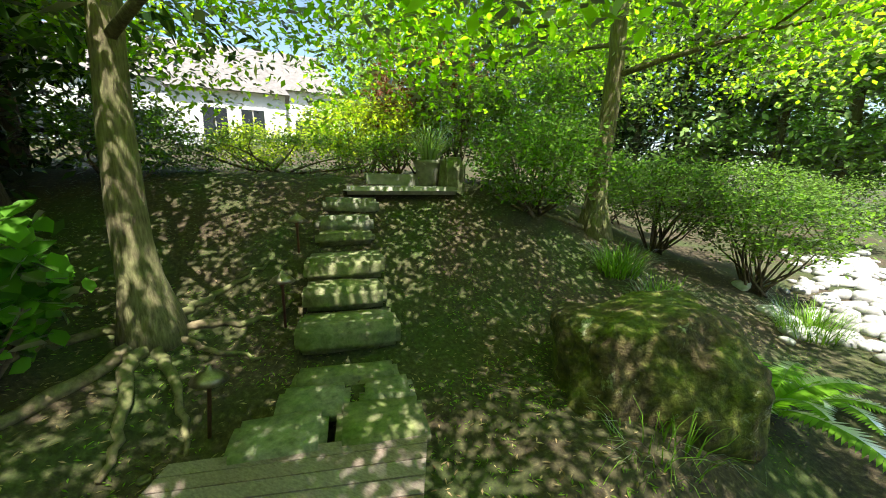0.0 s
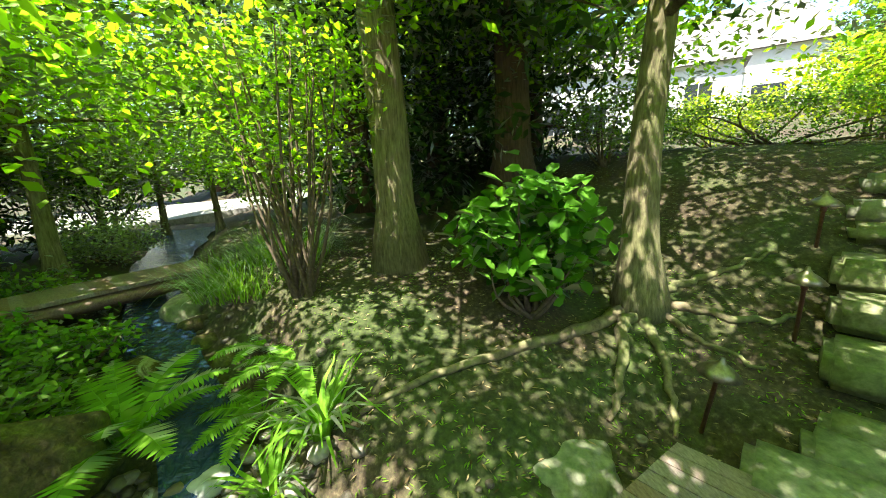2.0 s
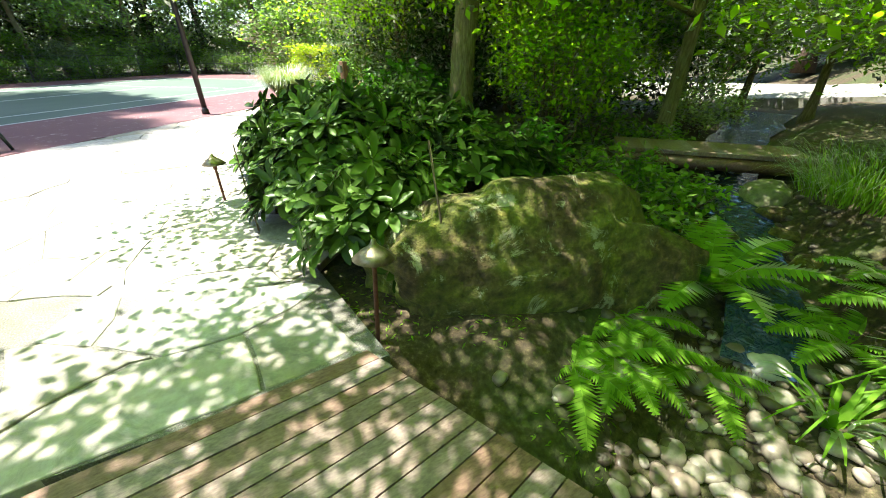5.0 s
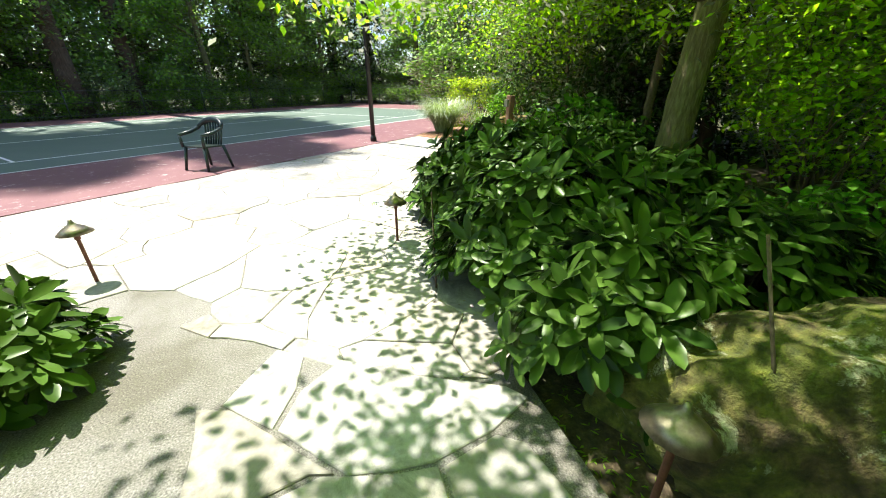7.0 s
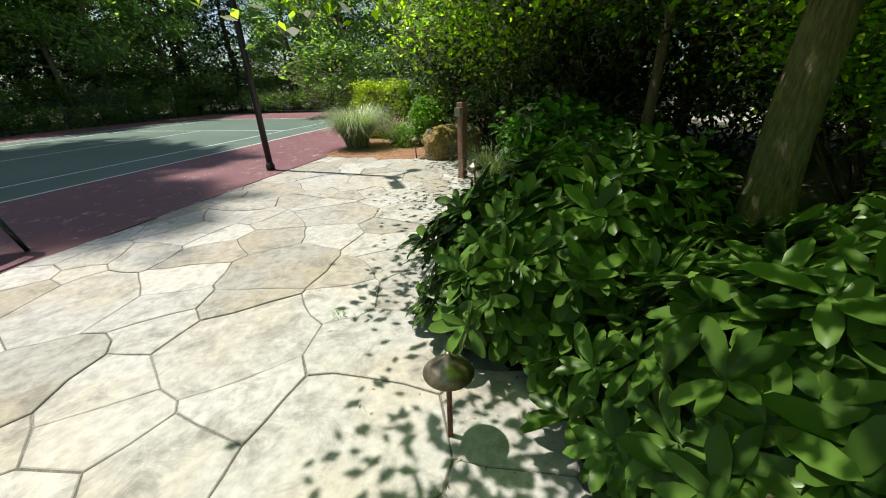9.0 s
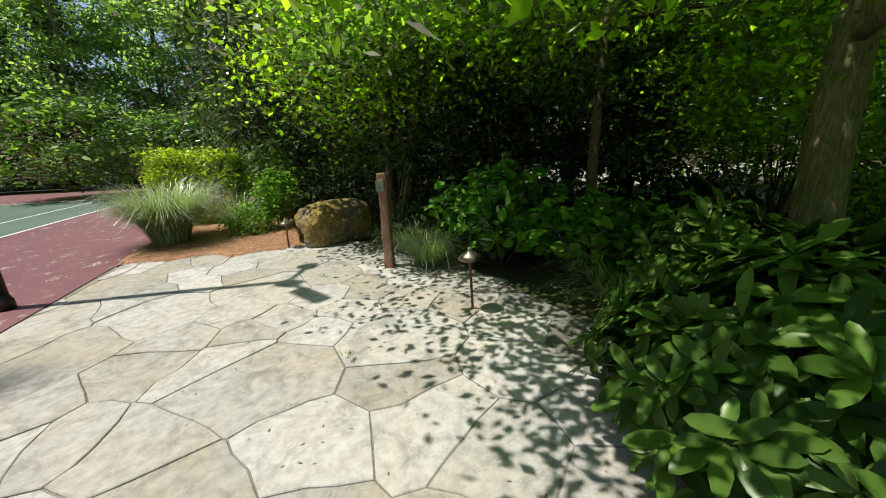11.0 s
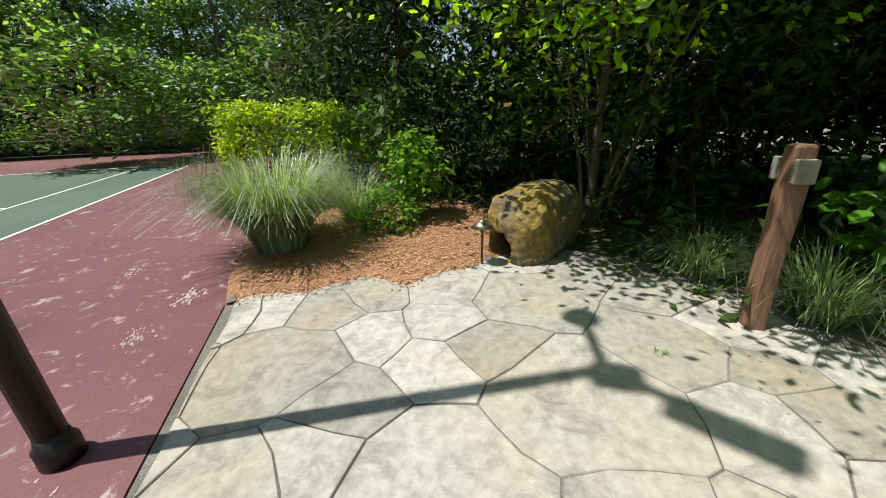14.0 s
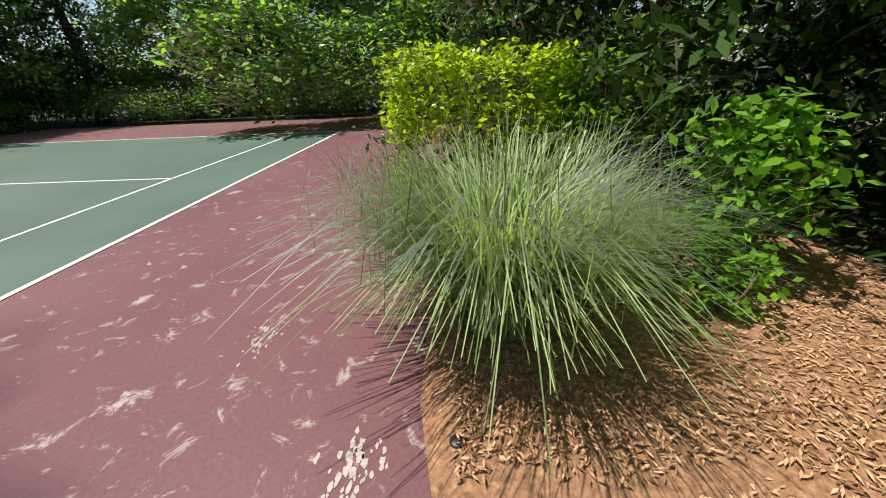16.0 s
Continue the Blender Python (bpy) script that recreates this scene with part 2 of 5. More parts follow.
def mesh_of(name, verts, faces, mat, smooth=False):
    me = bpy.data.meshes.new(name)
    me.from_pydata([tuple(v) for v in verts], [], [tuple(f) for f in faces])
    me.materials.append(mat)
    if smooth:
        me.polygons.foreach_set("use_smooth", [True] * len(me.polygons))
    me.update()
    return me


def quads_mesh(name, verts, per, polys, mat):
    """A mesh of many alike small leaves: verts (n, per, 3), polys the corner lists of one leaf."""
    n = len(verts)
    me = bpy.data.meshes.new(name)
    flat = np.ascontiguousarray(verts.reshape(-1, 3), dtype=np.float32)
    me.vertices.add(len(flat))
    me.vertices.foreach_set("co", flat.ravel())
    loops = np.concatenate([np.array(p) for p in polys])
    sizes = np.array([len(p) for p in polys])
    idx = (np.arange(n)[:, None] * per + loops[None]).ravel().astype(np.int32)
    me.loops.add(len(idx))
    me.loops.foreach_set("vertex_index", idx)
    starts = np.concatenate([[0], np.cumsum(np.tile(sizes, n))[:-1]]).astype(np.int32)
    me.polygons.add(n * len(polys))
    me.polygons.foreach_set("loop_start", starts)
    me.materials.append(mat)
    me.update(calc_edges=True)
    me.validate()
    return me


def part(name, bm, mat, parent, label=""):
    """Links a bmesh or mesh as one object under a thing."""
    if isinstance(bm, bmesh.types.BMesh):
        me = bpy.data.meshes.new(name)
        bm.to_mesh(me)
        bm.free()
        me.materials.append(mat)
    else:
        me = bm
    ob = new(name, me)
    ob.parent = parent
    if label:
        tagged(ob, label)
    return ob


def box_bm(sx, sy, sz, m=Matrix(), bevel=0.0, segs=1):
    bm = bmesh.new()
    bmesh.ops.create_cube(bm, size=1, matrix=m @ Matrix.Diagonal((sx, sy, sz, 1)))
    if bevel:
        bmesh.ops.bevel(bm, geom=bm.edges[:], offset=bevel, segments=segs, affect="EDGES", profile=0.5)
    return bm


def tube(points, radii, sides=8, wob=0.0, rng=None):
    """Vertices and faces of a tapered tube along points, closed at its ends."""
    pts = np.array(points, float)
    tang = np.gradient(pts, axis=0)
    tang /= np.linalg.norm(tang, axis=1)[:, None] + 1e-9
    ref = np.array([0.0, 0, 1]) if abs(tang[0][2]) < 0.8 else np.array([1.0, 0, 0])
    verts, faces = [], []
    for p, t, r in zip(pts, tang, radii):
        a = np.cross(t, ref)
        a /= np.linalg.norm(a) + 1e-9
        b = np.cross(t, a)
        for k in range(sides):
            q = 2 * math.pi * k / sides
            rr = r * (1 + (rng.uniform(-wob, wob) if rng is not None else 0))
            verts.append(p + rr * (math.cos(q) * a + math.sin(q) * b))
    n = len(pts)
    for i in range(n - 1):
        for k in range(sides):
            k2 = (k + 1) % sides
            faces.append((i * sides + k, i * sides + k2, (i + 1) * sides + k2, (i + 1) * sides + k))
    faces.append(tuple(range(sides))[::-1])
    faces.append(tuple((n - 1) * sides + k for k in range(sides)))
    return verts, faces


def tubes_mesh(name, items, mat, sides=6, wob=0.0, rng=None):
    V, F = [], []
    for pts, radii in items:
        v, f = tube(pts, radii, sides, wob, rng)
        o = len(V)
        V += v
        F += [tuple(i + o for i in g) for g in f]
    return mesh_of(name, V, F, mat, True)


def lathe_bm(profile, sides=20):
    """A turned shape from (radius, height) pairs."""
    bm = bmesh.new()
    rings = []
    for r, z in profile:
        rings.append([bm.verts.new((r * math.cos(2 * math.pi * k / sides), r * math.sin(2 * math.pi * k / sides), z)) for k in range(sides)])
    for a, b in zip(rings, rings[1:]):
        for k in range(sides):
            bm.faces.new((a[k], a[(k + 1) % sides], b[(k + 1) % sides], b[k])).smooth = True
    bm.faces.new(rings[0][::-1])
    bm.faces.new(rings[-1])
    return bm


def unit(v):
    return v / (np.linalg.norm(v, axis=-1, keepdims=True) + 1e-9)


def leaves(name, pts, size, mat, rng, droop=0.3, ratio=0.55, flat=0.6, big=False, face=None):
    """One mesh of leaves at pts. size: length in metres; flat: how far the blades lie level."""
    n = len(pts)
    d = rng.normal(size=(n, 3))
    d[:, 2] = d[:, 2] * (1 - flat) - droop
    if face is not None:
        d = d + face
    d = unit(d)
    up = rng.normal(size=(n, 3)) * (1 - flat) + np.array([0, 0, 1.0])
    s = unit(np.cross(d, up))
    nrm = np.cross(s, d)
    L = (size * rng.uniform(0.65, 1.25, n))[:, None]
    w = L * ratio * 0.5
    if big:
        v = np.stack([pts, pts + d * L * 0.35 + s * w * 0.85 + nrm * w * 0.2, pts + d * L * 0.7 + s * w * 0.9 + nrm * w * 0.1, pts + d * L - nrm * L * 0.12,
                      pts + d * L * 0.7 - s * w * 0.9 + nrm * w * 0.1, pts + d * L * 0.35 - s * w * 0.85 + nrm * w * 0.2], 1)
        return quads_mesh(name, v, 6, [(0, 1, 2, 3), (0, 3, 4, 5)], mat)
    v = np.stack([pts, pts + d * L * 0.45 + s * w, pts + d * L - nrm * L * 0.08, pts + d * L * 0.45 - s * w], 1)
    return quads_mesh(name, v, 4, [(0, 1, 2, 3)], mat)


def clump_points(rng, centres, spread, per, squash=0.6):
    c = np.repeat(np.array(centres), per, axis=0)
    p = rng.normal(size=c.shape) * spread
    p[:, 2] *= squash
    return c + p


# ---- terrain ----
def sstep(a, b, x):
    t = min(1.0, max(0.0, (x - a) / (b - a)))
    return t * t * (3 - 2 * t)


STREAM = [(-9.5, -4.6, 0.22), (-5.6, -3.3, 0.12), (-4.0, -2.35, 0.02), (-2.75, -1.4, -0.22), (-1.6, -0.85, -0.52), (-0.1, 0.1, -0.62), (1.5, 1.9, -0.55), (3.0, 4.6, -0.3), (3.9, 7.5, -0.1), (5.6, 12, 0.1), (9, 19, 0.2)]
U = np.array([-0.637, -0.771])
NRM = np.array([0.771, -0.637])
C0 = np.array([1.40, -11.21])


def court_xy(u, n):
    p = C0 + U * u + NRM * n
    return float(p[0]), float(p[1])


def court_un(x, y):
    d = np.array([x, y]) - C0
    return float(d @ U), float(d @ NRM)


def stream_at(x, y):
    best = (1e9, 0)
    for (ax, ay, az), (bx, by, bz) in zip(STREAM, STREAM[1:]):
        dx, dy = bx - ax, by - ay
        k = min(1, max(0, ((x - ax) * dx + (y - ay) * dy) / (dx * dx + dy * dy)))
        dd = math.hypot(x - ax - k * dx, y - ay - k * dy)
        if dd < best[0]:
            best = (dd, az + k * (bz - az))
    return best


def ground_z(x, y):
    s = (x + 1.1) * -0.53 + (y - 2.2) * 0.848
    east = 1 - 0.88 * sstep(-1.6, 2.6, x + 0.1 * (y - 4))
    hill = 1.4 * sstep(0.45, 3.3, s) * east
    west = 0.55 * sstep(-1.7, -4.2, x) * sstep(-3.2, -0.6, y - 0.25 * x)
    west = max(west, 0.22 * sstep(-2.6, -4.5, x) * sstep(-14, -5, y))
    base = hill + west * (1 - sstep(0.2, 2.5, s) * 0.7)
    base += 2.2 * sstep(6, 24, s) * (1 - sstep(-3, 5, x))
    base += 0.035 * noise.noise(Vector((x * 1.3, y * 1.3, 0))) + 0.02 * noise.noise(Vector((x * 4, y * 4, 3)))
    d, bed = stream_at(x, y)
    wide = 0.30 + 0.25 * sstep(-3.5, -1.2, x) + 0.6 * sstep(3, 6, y)
    bank = sstep(wide * 0.6, wide + 0.7, d)
    z = bed + (base - bed) * bank if base > bed else base
    k = ((x + 0.25) * 0.42 + (y - 0.1) * -0.9)
    w = (x + 0.25) * 0.9 + (y - 0.1) * 0.42
    under = sstep(2.6, 2.15, abs(k)) * sstep(1.45, 0.85, abs(w))
    if under > 0:
        z = z + (min(z, -0.22) - z) * under
    u, n = court_un(x, y)
    rim = -0.25 + min(0, (y + 4.8) * 0.7)
    pav = sstep(-1.8, -2.05, y) * sstep(rim - 0.45, rim, x)
    z = z + (-0.06 - z) * pav
    if n > -0.5:
        z = -0.08
    return z


def grid_mesh(name, x0, x1, y0, y1, step, mat, zf):
    xs, ys = np.arange(x0, x1 + 1e-6, step), np.arange(y0, y1 + 1e-6, step)
    V = [(x, y, zf(x, y)) for y in ys for x in xs]
    w = len(xs)
    F = [(j * w + i, j * w + i + 1, (j + 1) * w + i + 1, (j + 1) * w + i) for j in range(len(ys) - 1) for i in range(w - 1)]
    return mesh_of(name, V, F, mat, True)


def warped_axis(a, b, fine, far):
    mid = list(np.arange(a, b + 1e-6, fine))
    lo, hi, st = [], [], fine
    p, q = a, b
    while q < b + far:
        st *= 1.35
        p, q = p - st, q + st
        lo.insert(0, p)
        hi.append(q)
    return lo + mid + hi


gx, gy = warped_axis(-7, 6, 0.11, 900), warped_axis(-15, 12, 0.13, 900)
GV = [(x, y, ground_z(max(-60, min(60, x)), max(-60, min(60, y)))) for y in gy for x in gx]
gw = len(gx)
GF = [(j * gw + i, j * gw + i + 1, (j + 1) * gw + i + 1, (j + 1) * gw + i) for j in range(len(gy) - 1) for i in range(gw - 1)]
ground = tagged(new("ground", mesh_of("ground", GV, GF, M_SOIL, True)), "dark forest soil with moss and leaf litter", "ground", kind="structure")


# ---- court ----
def court_slab(name, u0, u1, n0, n1, z0, z1, mat, label, cat):
    c = court_xy((u0 + u1) / 2, (n0 + n1) / 2)
    me = bpy.data.meshes.new(name)
    bm = box_bm(u1 - u0, n1 - n0, z1 - z0)
    bm.to_mesh(me)
    bm.free()
    me.materials.append(mat)
    ob = new(name, me)
    ob.matrix_world = pose(c[0], c[1], (z0 + z1) / 2, 0, 0, math.degrees(math.atan2(U[1], U[0])))
    return tagged(ob, label, cat, kind="structure")


court = court_slab("court", -17, 17.6, 0.0, 17.5, -0.2, 0.0, M_RED, "faded maroon tennis court surface with scuffs", "court")
court_slab("court_green", -10.67, 13.1, 3.35, 14.32, 0.0, 0.004, M_GREEN, "green painted tennis playing area", "court")
LINES = [(-10.67, 13.1, 3.33, 3.39), (-10.67, 13.1, 4.70, 4.75), (13.04, 13.1, 3.35, 14.32), (7.59, 7.64, 4.72, 12.95), (-5.2, -5.15, 4.72, 12.95), (-5.2, 7.6, 8.8, 8.85), (-10.67, 13.1, 12.92, 12.97), (-10.67, 13.1, 14.28, 14.34), (-10.67, -10.6, 3.35, 14.32)]
for a, b, c, d in LINES:
    court_slab("court_line", a, b, c, d, 0.004, 0.0075, M_LINE, "white painted tennis court line", "line")


# ---- bridge deck ----
DA, DB, DC, DD = (np.array(p) for p in ((-1.74, 1.52), (-0.57, 2.37), (1.33, -1.95), (-0.05, -2.09)))
bridge = tagged(new("footbridge"), "low weathered wooden plank footbridge over the stream", "bridge", kind="structure")
NB = 40
for i in range(NB):
    a, b = i / NB, (i + 0.93) / NB
    q = [DA + (DD - DA) * a, DB + (DC - DB) * a, DB + (DC - DB) * b, DA + (DD - DA) * b]
    dz = RNG.uniform(-0.002, 0.002)
    v = [(*p, dz) for p in q] + [(*p, -0.04) for p in q]
    part("plank", mesh_of("plank", v, [(3, 2, 1, 0), (4, 5, 6, 7), (0, 1, 5, 4), (1, 2, 6, 5), (2, 3, 7, 6), (3, 0, 4, 7)], M_DECK), M_DECK, bridge)
for k in (0.08, 0.5, 0.92):
    p, q = DA + (DB - DA) * k, DD + (DC - DD) * k
    v, f = tube([(*p, -0.12), (*q, -0.12)], [0.07, 0.07], 4)
    part("beam", mesh_of("beam", v, f, M_DECK), M_DECK, bridge)


# ---- patio ----
LARGE_STONES = [(1.06, -10.36), (0.93, -11.24), (0.21, -11.92), (-0.62, -10.26), (0.3, -10.49), (-0.52, -8.14), (-1.5, -10.92), (0.42, -8.56), (1.52, -6.3), (0.69, -5.8), (1.23, -7.24),
                (2.5, -4.72), (2.62, -5.32), (1.54, -4.5), (1.2, -5.15), (2.81, -6.41), (0.8, -4.0)]
SOUTH_STONES = [(1.26, -10.78), (0.6, -11.16), (0.0, -12.78), (-0.24, -12.52), (-0.47, -12.22), (-0.86, -12.05), (-0.35, -11.53), (-0.34, -11.12), (-0.8, -10.82), (-1.27, -11.6), (0.48, -9.75), (0.78, -9.5),
                (0.14, -9.36), (0.06, -9.78), (-0.21, -9.31), (-0.19, -8.85), (0.44, -9.12), (-0.66, -8.88), (-0.82, -9.38), (-1.06, -9.06), (-1.1, -8.53), (-1.35, -9.84), (-2.12, -9.95), (-2.15, -10.6), (-0.09, -7.8), (-0.64, -7.19)]
NORTH_STONES = [(2.09, -6.67), (1.5, -6.82), (0.86, -6.42), (0.25, -6.25), (2.05, -7.5), (2.14, -7.1), (1.82, -8.01), (1.31, -8.13), (1.19, -8.6), (0.63, -7.89), (0.26, -6.85), (1.74, -9.2), (2.35, -9.3), (2.43, -8.33),
                (1.03, -4.45), (2.03, -4.4), (1.64, -4.05), (1.25, -4.0), (1.93, -5.42), (3.29, -5.72), (3.85, -6.01), (3.08, -5.04), (3.86, -7.5)]


def flag_polys(rng, inside, x0, x1, y0, y1):
    """Flagstones of very different size: cells round their middles, cut by the lines of equal power between them; past the known ones they are scattered."""
    pts = [np.array(p) for p in LARGE_STONES + SOUTH_STONES + NORTH_STONES]
    rad = [0.44] * len(LARGE_STONES) + [0.27] * (len(SOUTH_STONES) + len(NORTH_STONES))
    for tries in range(6000):
        r = rng.choice([0.52, 0.42, 0.32, 0.24, 0.18], p=[0.06, 0.2, 0.32, 0.26, 0.16]) if tries > 25 else 0.54
        p = np.array([rng.uniform(x0, x1), rng.uniform(y0, y1)])
        if all(np.hypot(*((p - q) * (1.0, 1.0))) > (r + s) * 0.84 for q, s in zip(pts, rad)):
            pts.append(p)
            rad.append(r)
    pts, rad = np.array(pts), np.array(rad)
    cells = []
    for p, r in zip(pts, rad):
        if not inside(p[0], p[1]):
            continue
        poly = [(p[0] - 2, p[1] - 2), (p[0] + 2, p[1] - 2), (p[0] + 2, p[1] + 2), (p[0] - 2, p[1] + 2)]
        order = np.argsort(((pts - p) ** 2).sum(1))[1:22]
        for q, s in zip(pts[order], rad[order]):
            d = q - p
            k = 0.5 + (r * r - s * s) / (2 * d @ d)
            poly = clip_half(poly, p + d * k, d)
            if len(poly) < 3:
                break
        if len(poly) >= 3:
            cells.append((p, poly))
    return cells


def clip_half(poly, p0, d):
    """Keeps the side of the polygon on which (v - p0) . d <= 0."""
    out = []
    for a, b in zip(poly, poly[1:] + poly[:1]):
        sa, sb = (a[0] - p0[0]) * d[0] + (a[1] - p0[1]) * d[1], (b[0] - p0[0]) * d[0] + (b[1] - p0[1]) * d[1]
        if sa <= 0:
            out.append(a)
        if sa * sb < 0:
            k = sa / (sa - sb)
            out.append((a[0] + k * (b[0] - a[0]), a[1] + k * (b[1] - a[1])))
    return out


def stone_slab(poly, gap, z0, z1, mat, rng, rough=0.005, warp=1.0):
    """A flat stone from its outline: drawn in by gap, ragged edge, rounded rim."""
    c = np.mean(np.array(poly), axis=0)
    ring = []
    for a, b in zip(poly, poly[1:] + poly[:1]):
        ln = math.hypot(b[0] - a[0], b[1] - a[1])
        k = max(1, int(ln / 0.16))
        for i in range(k):
            t = i / k
            q = np.array([a[0] + (b[0] - a[0]) * t, a[1] + (b[1] - a[1]) * t])
            w = Vector((q[0] * 1.5, q[1] * 1.5, 1.7))
            w2 = Vector((q[0] * 6, q[1] * 6, 4.1))
            ring.append(q + np.array([noise.noise(w), noise.noise(w + Vector((5, 5, 5)))]) * 0.15 * warp + np.array([noise.noise(w2), noise.noise(w2 + Vector((5, 5, 5)))]) * 0.024)
    R = []
    for p in ring:
        d = c - p
        ln = np.linalg.norm(d) + 1e-6
        R.append(p + d / ln * min(ln * 0.5, gap + rng.uniform(0, rough)))
    n = len(R)
    if n < 3:
        return None
    rim = [p + (c - p) / (np.linalg.norm(c - p) + 1e-6) * 0.006 for p in R]
    V = [(*p, z0) for p in R] + [(*p, z1 - 0.005) for p in R] + [(*p, z1) for p in rim]
    F = [tuple(range(2 * n, 3 * n))]
    for i in range(n):
        j = (i + 1) % n
        F += [(i, j, n + j, n + i), (n + i, n + j, 2 * n + j, 2 * n + i)]
    return mesh_of("flagstone", V, F, mat)


MULCH = [(-0.33, -13.5), (-0.04, -12.98), (-0.3, -12.88), (-0.56, -12.56), (-0.85, -12.45), (-1.08, -12.3), (-1.1, -11.86), (-1.4, -11.8), (-1.88, -11.56), (-2.3, -11.6), (-3.4, -11.9), (-4.2, -13.2), (-4.0, -16.2), (-2.75, -16.4)]


def within(poly, x, y):
    hit = False
    for (ax, ay), (bx, by) in zip(poly, poly[1:] + poly[:1]):
        if (ay > y) != (by > y) and x < ax + (y - ay) / (by - ay) * (bx - ax):
            hit = not hit
    return hit


def patio_inside(x, y):
    u, n = court_un(x, y)
    if n > 0.3 or y > -1.85 or u < -9 or u > 7.5:
        return False
    # planted side
    if y > -6 and x > 1.75 + (-2.1 - y) * 0.45 + max(0, -4.0 - y) * 1.6:
        return False
    if y < -10.9:
        return x > -2.35 and y > -13.6 and not within(MULCH, x + 0.24, y + 0.2)
    return x > EDGE(y)


def EDGE(y):
    """x of the patio's planted border at y."""
    if y > -3:
        return -0.05 + (y + 2.1) * -0.3
    if y > -5.6:
        return 0.0 + 0.06 * math.sin(y * 2)
    if y > -6.6:
        return 0.35 - 1.5 * (-5.6 - y)
    if y > -9.5:
        return -1.15 - 0.45 * (-6.6 - y)
    if y > -10.9:
        return -2.3
    return -2.2 + (-10.9 - y) * 1.25
patio = tagged(new("patio"), "irregular pale flagstone patio with gritty joints", "patio", kind="structure")
rp = np.random.default_rng(21)
cells = flag_polys(rp, patio_inside, -4, 8, -15.5, -1.2)
for p, poly in cells:
    poly = clip_half(poly, tuple(C0 + NRM * -0.02), tuple(NRM))
    poly = clip_half(poly, (0, -2.06), (0.10, 1.0)) if len(poly) > 2 else poly
    if len(poly) > 2 and p[0] < 2.2:
        poly = clip_half(poly, (0.0, -2.86), (0.393, 1.0))
    if len(poly) < 3:
        continue
    me = stone_slab(poly, 0.003, -0.06, 0.0 + rp.uniform(-0.004, 0.004), M_FLAG, rp)
    if me:
        part("flagstone", me, M_FLAG, patio)
# large slabs laid against the end of the footbridge
for poly in ([(1.34, -1.97), (1.47, -2.29), (1.38, -2.4), (1.01, -2.54), (0.52, -2.53), (0.46, -2.21), (0.45, -2.06)],
             [(0.51, -2.53), (0.25, -2.64), (0.12, -2.57), (-0.02, -2.13), (0.44, -2.06)],
             [(1.48, -2.3), (1.67, -2.98), (1.5, -2.95), (1.26, -2.77), (0.94, -2.54), (1.05, -2.54), (1.37, -2.41)],
             [(1.25, -2.78), (1.19, -3.03), (1.0, -3.24), (0.6, -3.08), (0.1, -2.88), (0.02, -2.8), (0.25, -2.65), (0.54, -2.54), (0.9, -2.53)],
             [(1.56, -2.98), (1.4, -3.38), (1.21, -3.32), (1.2, -3.04), (1.27, -2.79)]):
    me = stone_slab(poly, 0.006, -0.06, rp.uniform(-0.003, 0.003), M_FLAG, rp, warp=0.12)
    part("flagstone", me, M_FLAG, patio)
outline = [(x, y) for x, y in ((-0.15, -2.0), (0.2, -4.2), (0.1, -5.6), (-1.4, -6.6), (-2.8, -9.3), (-2.7, -11.4), (-0.55, -13.4))]
far_end = court_xy(-9, -0.005)
near_end = court_xy(2.75, -0.005)
outline += [near_end, far_end, (far_end[0] - 3, -2.0)]
V = [(x, y, -0.009) for x, y in outline] + [(x, y, -0.2) for x, y in outline]
k = len(outline)
F = [tuple(range(k))[::-1]] + [(i, (i + 1) % k, k + (i + 1) % k, k + i) for i in range(k)]
tagged(new("patio_grit", mesh_of("patio_grit", V, F, M_GRIT)), "grey grit between the patio stones", "gravel", kind="structure")


# ---- stone steps ----
def block_stone(name, sx, sy, sz, mat, seed, chip=0.025, cuts=3):
    bm = bmesh.new()
    bmesh.ops.create_cube(bm, size=1, matrix=Matrix.Diagonal((sx, sy, sz, 1)))
    bmesh.ops.bevel(bm, geom=bm.edges[:], offset=0.045, segments=2, affect="EDGES")
    bmesh.ops.subdivide_edges(bm, edges=[e for e in bm.edges if e.calc_length() > 0.12], cuts=cuts, use_grid_fill=True)
    for v in bm.verts:
        q = v.co * 4 + Vector((seed * 7.3, 0, 0))
        v.co += Vector((noise.noise(q), noise.noise(q + Vector((9, 0, 0))), 0.6 * noise.noise(q + Vector((0, 9, 0))))) * chip
        v.co += Vector((noise.noise(q * 3), noise.noise(q * 3 + Vector((9, 0, 0))), 0.4 * noise.noise(q * 3 + Vector((0, 9, 0))))) * chip * 0.35
    for f in bm.faces:
        f.smooth = True
    me = bpy.data.meshes.new(name)
    bm.to_mesh(me)
    bm.free()
    me.materials.append(mat)
    return me


STEP_YAW = 40.0
steps = [(-1.66, 2.98, 0.33, 0.86, 0.40, 0.25), (-1.90, 3.24, 0.54, 0.76, 0.34, 0.22), (-2.10, 3.52, 0.75, 0.8, 0.4, 0.23), (-2.38, 3.88, 0.93, 0.66, 0.42, 0.14), (-2.50, 4.02, 1.08, 0.66, 0.36, 0.2), (-2.62, 4.3, 1.27, 0.66, 0.4, 0.2)]
for i, (x, y, top, w, d, h) in enumerate(steps):
    ob = new("stone_step", block_stone("stone_step", w, d, h, M_STEP, i + 1))
    ob.matrix_world = pose(x, y, top - h / 2, RNG.uniform(-1.5, 1.5), RNG.uniform(-2, 2), STEP_YAW + RNG.uniform(-4, 4))
    tagged(ob, "rough mossy stone block step set in the slope", "step", group="garden steps", kind="structure")
